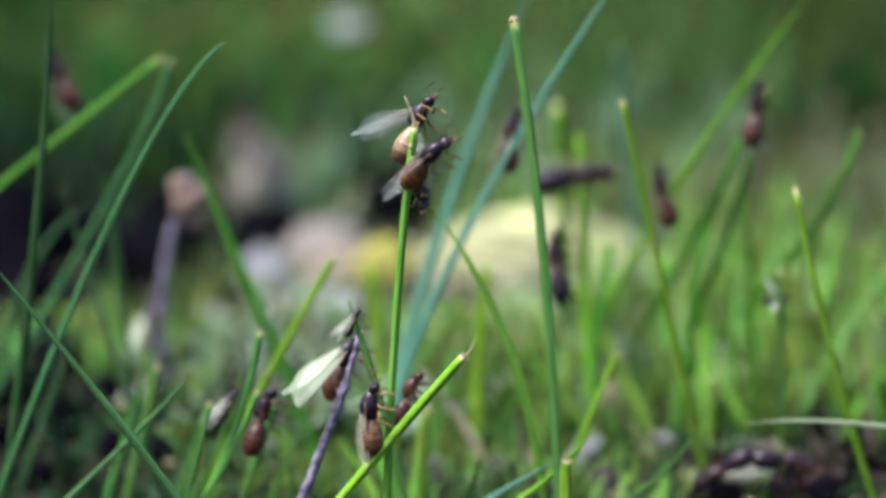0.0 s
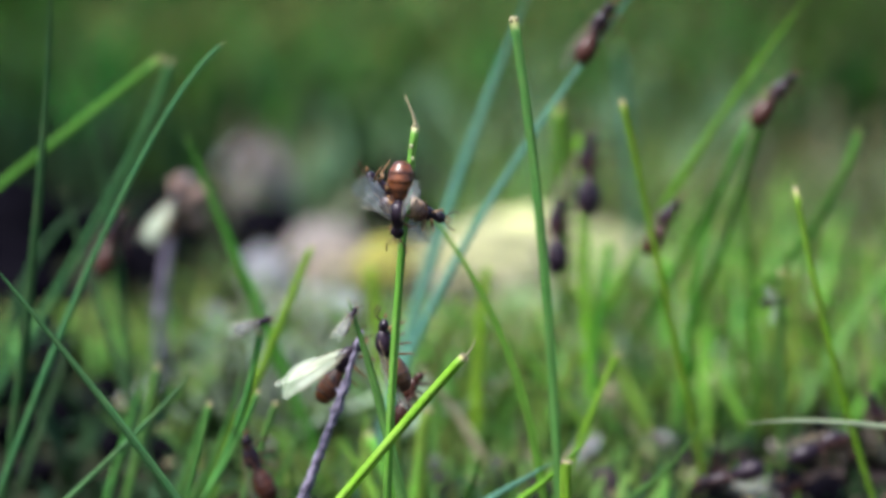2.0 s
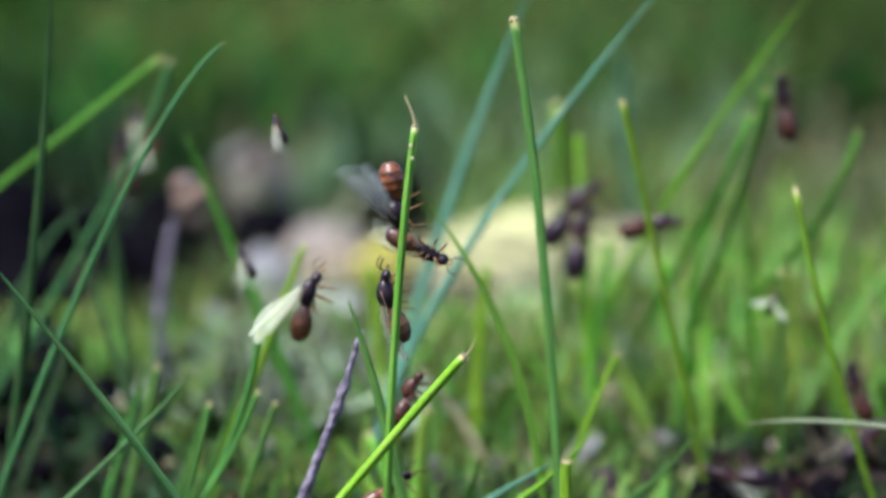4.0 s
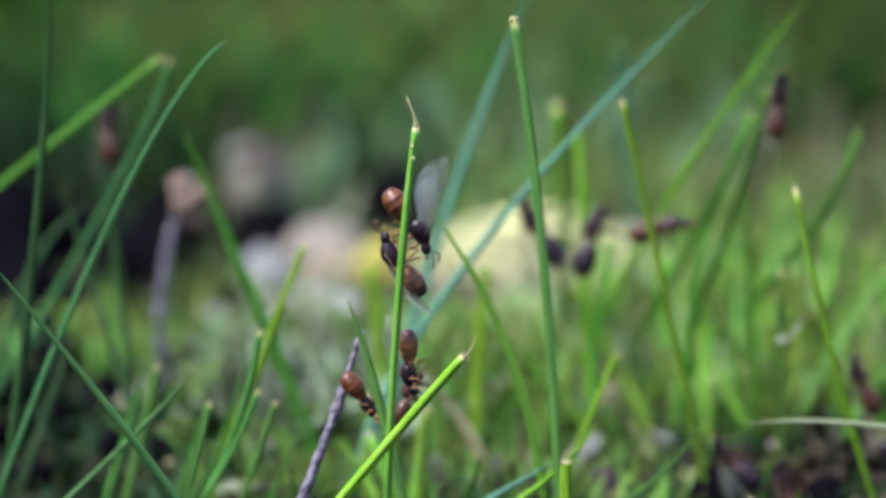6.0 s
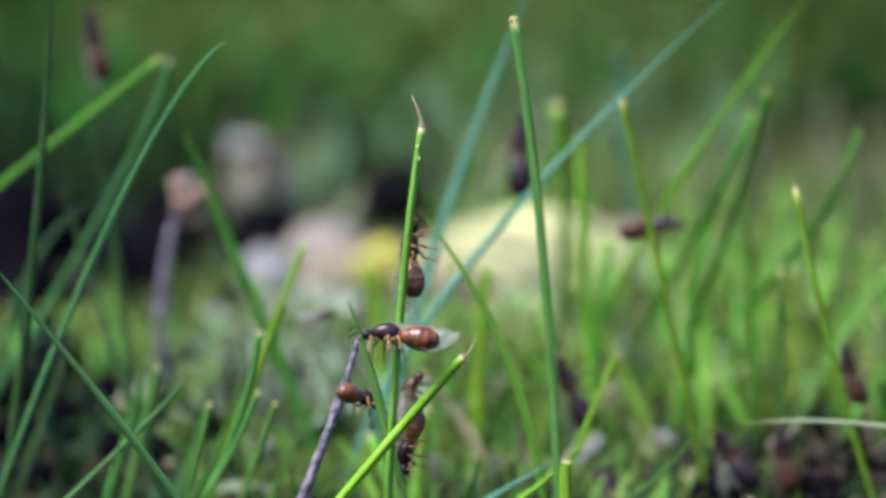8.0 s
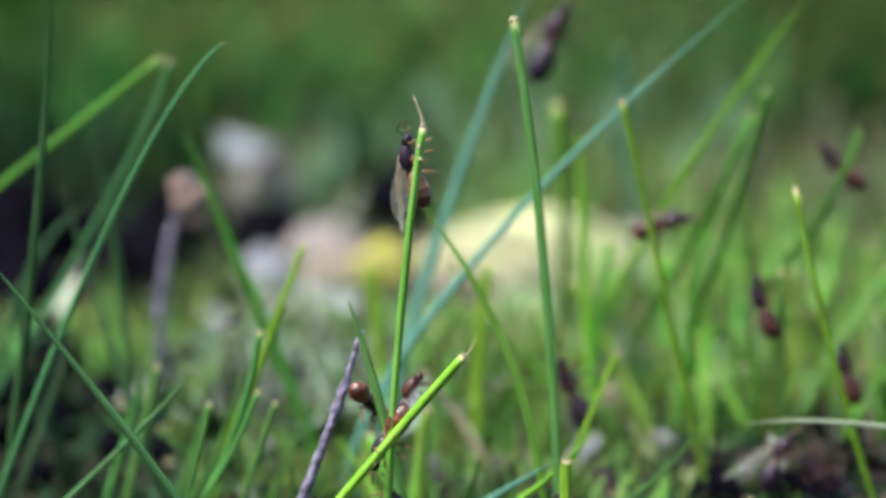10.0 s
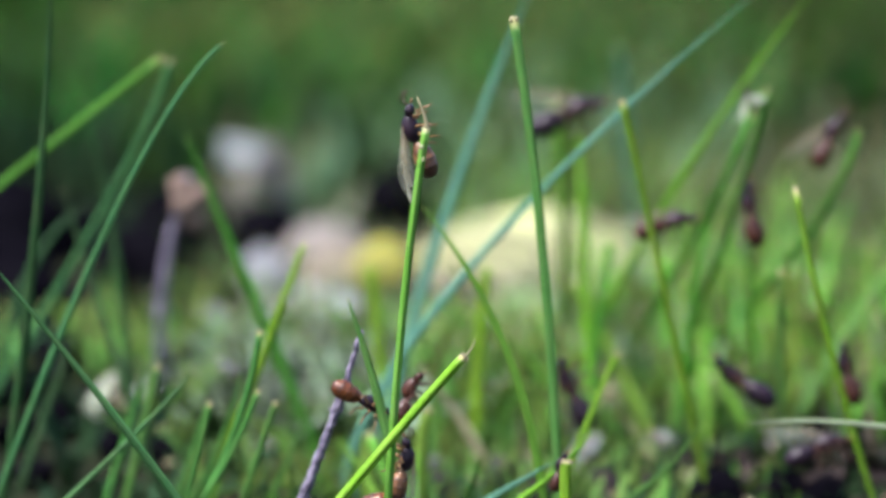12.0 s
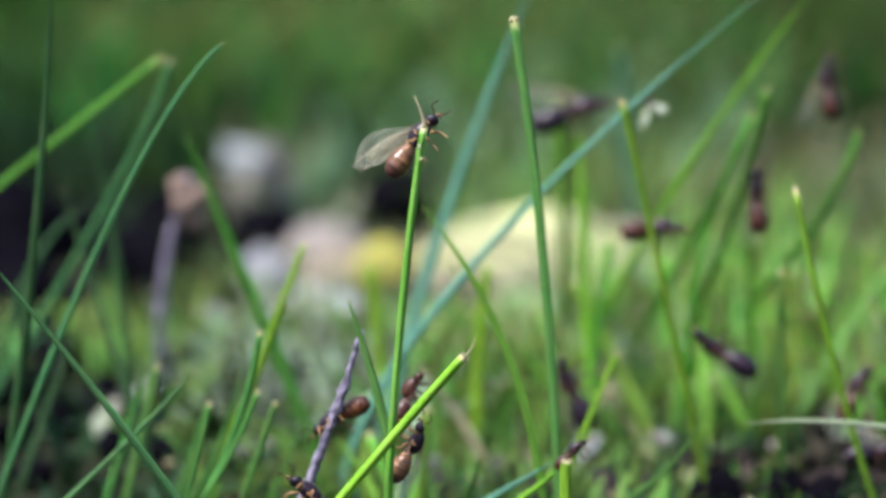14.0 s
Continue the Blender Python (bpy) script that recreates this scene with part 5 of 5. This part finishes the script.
    walk(FALLER, [(0, clinging(-8.04, 6, -2.09, 80, -60)), (3.2, clinging(-7.47, 6, -0.37, 70, -60)), (4.2, clinging(-5.23, 6, 4.76, 20, -60)), (4.8, clinging(-6.32, 6, 9.29, -40, -70)), (5.3, clinging(-7.64, 6, 12.01, -72, -80)),
        (6, clinging(-7.53, 6, 12.01, -48, -120)), (6.5, clinging(-7.86, 6, 12.57, -50, -80, -40)), (7, clinging(-7.42, 6, 12.34, -40, -80, -50)), (8, clinging(-7.86, 6, 12.46, -36, -60, -40)), (9, clinging(-7.69, 6, 12.34, -45, -80, -40)), (10.3, clinging(-7.42, 6, 12.23, -60, -90, -45)), (11, clinging(-7.86, 6, 12.46, -50, -80, -45)), (11.5, clinging(-7.81, 6, 12.23, -55, -80, -40)), (12, clinging(-7.64, 6, 12.12, -32, -70)),
        (12.5, clinging(-7.81, 6, 11.67, -80, -80)), (12.8, clinging(-8.9, 8.5, 10.81, -130, -110)), (13, clinging(-9.97, 8.8, 10.41, -148, -130)), (14, clinging(-10.54, 8.8, 9.95, -146, -130))])
    walk(SMALL, [(0, clinging(-8.74, 4, 20.43, 60, 60)), (0.5, clinging(-8.53, 4, 20.54, 85, 90)), (1, clinging(-8.74, 4, 20.76, 75, 60)), (2, clinging(-9.07, 4, 20.54, 60, 80)), (3, clinging(-9.39, 4, 21.54, 50, 60)), (3.2, clinging(-9.39, 4, 21.65, 50, 60)), (3.8, clinging(-13.59, 10, 30.03, 110, 60)), (4.5, clinging(-21.62, 30, 53.84, 110, 60)), (14, clinging(-22.3, 40, 65.74, 110, 60))])
    walk(TIP_ANT, [(0, clinging(-22.23, 19, 9.19, 60, 60)), (1, clinging(-20.57, 18.5, 13.73, 70, 60)), (1.5, clinging(-19.92, 18, 16.41, 60, 60)), (2, clinging(-19.17, 17.5, 17.78, 20, 80)), (2.5, clinging(-19.24, 17, 18.92, 60, 90)), (3.2, clinging(-18.67, 17, 18.22, 40, 80)), (4.2, clinging(-23.16, 30, 25.06, 120, 60)), (5.2, clinging(-53.86, 40, 31.25, 120, 60)), (6.4, clinging(-54.08, 40, 23.07, 60, 60)), (6.95, clinging(-13.32, 40, 15.08, 20, 80)), (8.2, clinging(-13.95, 40, 14.7, 10, 80)), (10.3, clinging(-26.03, 60, 10.44, 20, 80)), (11.5, clinging(-24.02, 60, 9.83, 10, 80)), (12.2, clinging(-23.81, 50, 4.53, -30, 80)), (14, clinging(-23.23, 50, -2.82, -40, 80))])
    walk(LOW_ANT, [(0, clinging(-18.8, 19, 7.82, 68, -50)), (0.5, clinging(-19.51, 19, 7.4, 75, -50)), (1.5, clinging(-19.43, 19, 3.76, 105, -50)), (3, clinging(-20.04, 19, 1.01, 110, -50)), (4.5, clinging(-21.32, 18, -5.23, 110, -50)), (14, clinging(-22.51, 18, -6.43, 110, -50))])
    walk(PERCHED, [(0, clinging(35.42, 48, 37.14, 82, -100)), (0.5, clinging(35.86, 48, 37.46, 70, -100)), (1, clinging(37.93, 47, 39.13, 40, -80)), (1.5, clinging(38.57, 47, 39.13, 32, -70)), (2, clinging(37.43, 47, 38.82, 50, -70)), (2.5, clinging(38.61, 47, 37.22, 95, -80)), (3.2, clinging(38.73, 47, 37.67, 100, -80)), (5.3, clinging(37.83, 47, 38.05, 90, -80)), (6, clinging(37.82, 47, 38.18, 85, -80)),
        (6.6, clinging(37, 47, 38.18, 95, -100)), (6.85, clinging(48, 52, 50, 60, -50)), (7.0, clinging(58, 55, 56, 40, -50)), (14, clinging(59.35, 55, 59.59, 30, -50))])
    walk(RUNNER, [(0, clinging(7.66, 45, 34.53, 80, -50)), (0.5, clinging(9.94, 44, 40.31, 70, -50)), (1, clinging(12.82, 41, 42.28, 70, -50)), (1.5, clinging(14.92, 40, 44.2, 72, -70)), (2, clinging(16.82, 40, 46.68, 60, -70)), (2.5, clinging(19.53, 40, 48.03, 60, -70)), (3, clinging(22.29, 40, 50.25, 55, -70)), (4, clinging(26.81, 40, 58.45, 55, -70)), (14, clinging(31.57, 40, 68.16, 55, -70))])
    walk(BACK_ANT, [(0, clinging(16.55, 68, 27.39, 8, -80)), (1, clinging(16.21, 68, 28.08, 5, -80)), (1.5, clinging(17.25, 68, 26.84, 60, -50)), (2, clinging(17.58, 68, 28.22, 85, -50)), (2.5, clinging(17.97, 68, 30.29, 100, -50)), (3.2, clinging(16.55, 68, 27.39, 45, -50)), (5.3, clinging(15.13, 66, 21.21, 60, -50)), (6, clinging(11.36, 66, 21.21, 120, -50)), (6.5, clinging(9.99, 66, 21.21, 120, -50)), (7.5, clinging(8.6, 66, 28.09, 95, -50)),
        (8.2, clinging(9.94, 66, 31.86, 80, -50)), (9.3, clinging(11.94, 66, 40.71, 75, -50)), (10.3, clinging(13.61, 66, 44.77, 60, -50)), (11, clinging(15.22, 70, 36.17, 70, -20)), (12, clinging(15.57, 70, 35.07, 20, -50)), (14, clinging(16.12, 70, 35.21, 15, -50))])
    walk(BACK_MATE, [(0, clinging(13.28, 55, 18.67, 92, -50)), (1.5, clinging(13.25, 55, 22.67, 80, -50)), (3.2, clinging(14.39, 55, 21.14, 100, -50)), (5.3, clinging(17.87, 55, 22.87, 20, -50)), (6.5, clinging(16.92, 55, 18, 100, -50)), (7, clinging(16.72, 50, 7.85, 62, -50)), (7.3, clinging(16.05, 50, 7.5, 80, -50)), (8, clinging(14.57, 46, 5.45, 110, -50)), (14, clinging(14.7, 46, 5.32, 110, -50))])
    walk(BLADE_ANT, [(0, clinging(25.27, 52, 27.33, 100, -50)), (0.5, clinging(25.54, 52, 26.68, 95, -50)), (1.5, clinging(26.48, 52, 24.58, 90, -50)), (2.2, clinging(24.68, 50, 23.98, 40, -50)), (3.2, clinging(23.71, 50, 23.98, 5, -50)), (5.3, clinging(25.66, 50, 23.53, 10, -50)), (8.2, clinging(24.36, 50, 23.66, 5, -50)), (11, clinging(26.17, 50, 24.18, 15, -50)), (14, clinging(24.5, 50, 23.33, 0, -50))])
    walk(STALK_MALE, [(0, clinging(37.38, 42, 16.41, 10, 60)), (2, clinging(37.19, 42, 16.09, 10, 90)), (3.2, clinging(36.75, 42, 16.03, 70, 80)), (5.5, clinging(38.02, 42, 15.9, 10, 80)), (6, clinging(38.41, 42, 11.92, -60, 60)), (7, clinging(38.48, 42, 1.57, -80, 60)), (9.5, clinging(38.5, 42, 0.27, 0, 60)), (10.9, clinging(38.5, 42, -3.5, 60, 60)), (11.4, clinging(34.43, 50, 33.74, 90, 60)), (12.4, clinging(35.25, 50, 38.71, 150, 60)), (12.7, clinging(35.25, 50, 38.71, 150, 60)), (13.3, clinging(29.32, 50, 39.87, 160, 60)), (13.7, clinging(23.88, 50, 37.42, 130, 60)), (14, clinging(23.88, 50, 37.42, 130, 60))])
    walk(LITTER_ANT, [(0, clinging(30.79, 37, -1.96, 205, -50)), (1.5, clinging(31.43, 37, -2.6, 195, -40)), (3.2, clinging(32.06, 37, -2.99, 180, -50)), (5.5, clinging(32.22, 37, -1.19, 140, -50)), (6.5, clinging(31.71, 37, -0.68, 125, -50)), (7.5, clinging(31.38, 37, 0.22, 140, -50)), (8.2, clinging(32.33, 37, -0.55, 110, -50)), (10.3, clinging(38.16, 34, 0.76, 60, -50)), (11, clinging(41.05, 37, 2.33, 60, -50)), (12, clinging(41.71, 37, 0.73, 20, -50)), (14, clinging(48.61, 37, 0.09, 0, -50))])
    walk(LITTER_MATE, [(0, clinging(38.29, 37, -0.87, -10, -50)), (1.5, clinging(41.39, 37, 0.73, 10, -50)), (3.2, clinging(44.82, 37, 1.37, 40, -50)), (5.5, clinging(51.05, 37, 2.65, 40, -50)), (14, clinging(54.18, 37, 2.65, 40, -50))])
    walk(SIDE_ANT, [(0, clinging(52.65, 42, 0.28, 120, -50)), (2, clinging(49.40, 42, 2.87, 120, -50)), (3, clinging(46.30, 42, 5.14, 100, -50)), (5.5, clinging(47.09, 42, 6.76, 110, -50)), (6.5, clinging(47.01, 42, 7.54, 110, -50)), (7.5, clinging(45.71, 42, 8.37, 105, -50)), (8.2, clinging(45.71, 42, 8.37, 105, -50)), (11, clinging(45.08, 42, 8.37, 100, -50)), (12.5, clinging(45.60, 42, 8.37, 100, -50)), (14, clinging(46.41, 42, 6.11, 60, -50))])
    walk(LATE_ANT, [(0, clinging(38.82, 40, -7.07, 110, -50)), (8.2, clinging(38.06, 40, -0.58, 100, -50)), (10.3, clinging(35.45, 42, 18.01, 105, -30)), (11, clinging(35.61, 44, 19.83, 110, -30)), (11.5, clinging(34.66, 46, 22.37, 100, -50)), (12, clinging(34.73, 46, 25.98, 95, -50)), (12.5, clinging(35.6, 46, 27.4, 100, -80)), (14, clinging(35.47, 46, 27.53, 92, -80))])
    walk(GRASS_ANT, [(0, clinging(44.54, 42, -7.57, 140, -50)), (10.3, clinging(42.54, 42, -3.64, 140, -50)), (11.3, clinging(37.31, 42, 2.87, 140, -50)), (12, clinging(33.29, 42, 7.28, 140, -50)), (12.5, clinging(33.28, 42, 8.18, 138, -50)), (13.5, clinging(31.47, 42, 9.99, 142, -50)), (14, clinging(31.08, 42, 10.5, 142, -50))])
    walk(HIGH_ANT, [(0, clinging(60.83, 58, 29.3, 160, -50)), (8.5, clinging(60.83, 58, 29.3, 160, -50)), (10.3, clinging(44.54, 58, 30.3, 120, -50)), (11, clinging(43.82, 58, 32.64, 90, -50)), (12, clinging(45.47, 58, 33.3, 60, -50)), (12.5, clinging(45.46, 58, 33.63, 60, -50)), (13.2, clinging(45.09, 58, 38.61, 85, -50)), (14, clinging(45.01, 58, 39.27, 92, -50))])
    walk(FLYER, [(0, clinging(62.84, 60, 20.31, 170, 60)), (0.5, clinging(57.41, 60, 22.34, 170, 60)), (0.8, clinging(50.99, 60, 24.37, 175, 60)), (1, clinging(48.64, 60, 24.78, 180, 60)), (1.3, clinging(50.66, 60, 24.24, 160, 60)), (1.7, clinging(58.62, 60, 27.07, 110, 60)), (14, clinging(67.5, 60, 42.45, 110, 60))])
    walk(STUB_ANT, [(0, clinging(11.37, 9, -4.62, 60, -50)), (8.2, clinging(11.36, 9, -2.88, 60, -50)), (10.3, clinging(11.61, 9, 1.64, 70, -50)), (11.5, clinging(12.17, 9, 2.79, 70, -50)), (12, clinging(11.6, 9, 4.6, 70, -50)), (12.5, clinging(12.0, 8, 5.9, 60, -50)), (13.5, clinging(12.65, 8, 6.47, 45, -50)), (14, clinging(12.76, 8, 6.58, 42, -50))])
    walk(LEFT_ANT, [(0, clinging(-46.38, 68, 39.55, 112, -50)), (0.5, clinging(-45.74, 68, 37.5, 110, -50)), (1, clinging(-44.35, 70, 29.05, 105, -50)), (1.5, clinging(-43.04, 70, 25.57, 95, -50)), (2, clinging(-40.87, 70, 19.28, 70, -50)), (2.5, clinging(-39.02, 70, 18.23, 60, -50)), (3.2, clinging(-37.82, 70, 23.48, 95, -50)), (5.3, clinging(-40.97, 70, 32.72, 95, -50)), (6.5, clinging(-40.6, 70, 34.1, 85, -50)), (7.5, clinging(-41.8, 70, 39.62, 100, -50)), (8.2, clinging(-42.45, 70, 45.24, 100, -50)), (9.5, clinging(-43.3, 70, 54.1, 100, -50)), (14, clinging(-43.2, 70, 59.51, 100, -50))])
    walk(STALK_ANT, [(0, clinging(-38.29, 86, 6.36, 80, 60)), (0.5, clinging(-37.78, 86, 10.81, 80, 60)), (1, clinging(-37.16, 86, 13.03, 80, 60)), (2, clinging(-34.85, 86, 20.99, 70, 60)), (2.5, clinging(-34.09, 86, 22.61, 70, 60)), (3.2, clinging(-33.64, 86, 23.71, 70, 60)), (4.2, clinging(-42.34, 86, 33.56, 120, 60)), (5.2, clinging(-62.55, 86, 37.19, 120, 60)), (8.6, clinging(-63.04, 86, 18.93, 60, 60)), (10.3, clinging(-44.22, 86, 11.18, 80, 60)), (11, clinging(-42.77, 86, 10.44, 80, 60)), (11.6, clinging(-42.23, 84, 1.51, 70, 60)), (14, clinging(-41.52, 80, -3.62, 70, 60))])
    walk(STONE_ANT, [(0, clinging(-39, 276, 15, 80, -90)), (1.5, clinging(-39.56, 276, 12, 60, -90)), (3.2, clinging(-38.5, 276, 9.95, 40, -90)), (6.5, clinging(-36.5, 276, 9.8, 20, -90)), (7.5, clinging(-36.5, 276, 9.6, 10, -90)), (8.3, clinging(-36.5, 276, 9.2, 5, -60)), (9.3, clinging(-36.8, 276, 8.8, 0, 20)), (10.3, clinging(-37, 276, 8.6, -4, 75)), (11, clinging(-36.2, 276, 9.2, 20, 50)), (11.8, clinging(-36.8, 276, 8.4, -4, 75)), (14, clinging(-36.5, 276, 7.6, -6, 80))])
    walk(FAR_ANT, [(0, clinging(-19.57, 370.1, 29.92, 10, 70)), (1.5, clinging(-20.67, 370.1, 28.02, 10, 70)), (1.9, clinging(-24, 370.1, 40, 50, 70)), (2.4, clinging(-33.03, 370.1, 70, 60, 70)), (14, clinging(-38.18, 370.1, 80, 60, 70))])
    walk(FLOOR_ANT, [(0, clinging(-29.22, 48.9, -7.12, 80, 60)), (3.2, clinging(-28.77, 48.9, -7.93, 70, 60)), (5.5, clinging(-21.59, 46.7, -6.86, 10, 60)), (8.2, clinging(-20.42, 46.7, -7.13, 0, 60)), (10.5, clinging(-22.07, 42.2, -11.56, -90, 60)), (14, clinging(-22.09, 42.2, -13.54, -90, 60))])
    walk(STILL_ANT, [(0, clinging(-3.5, 11, 11.68, 62, -30)), (14, clinging(-3.5, 11, 11.68, 62, -30))])
    beat_wings(CLIMBER, [(0, -13, -5, 0), (3.2, -13, -5, 0), (8.2, -10, -4, 0), (10.3, 4, 2, 0), (12.3, 4, 2, 0), (12.6, 8, 0, 8), (12.9, 6, -5, 16), (14, 6, -5, 16)])
    beat_wings(TOPMOST, [(0, 36, 0, 0), (0.3, 16, 0, 0), (0.5, 0, -4, 0), (14, 0, -4, 0)])
    beat_wings(TURNER, [(0, -45, -10, 0), (0.5, -48, -8, 0), (1.0, -10, 0, 0), (1.3, -10, 0, 0), (1.4, 0, 0, 0), (1.5, 14, 0, 0), (1.6, 0, 8, 0), (1.8, 14, 22, 0), (1.9, -6, 14, 0), (2.0, 12, 22, 0), (2.1, -4, 10, 0), (2.2, 12, 22, 0), (2.4, -12, 6, 0), (3.2, -14, 0, 0), (6.4, 0, 0, 0), (7.0, -34, -6, 0), (7.6, -30, -6, 0), (8.2, -56, -13, 0), (14, -54, -14, 0)])
    step_legs(CLIMBER, 1.0, 12.8)
    step_legs(TOPMOST, 0.0, 2.4)
    step_legs(MATE, 0.0, 14.0)
    step_legs(TURNER, 0.0, 14.0)
    step_legs(TWIG_ANT, 0.0, 14.0, 8)


motions()
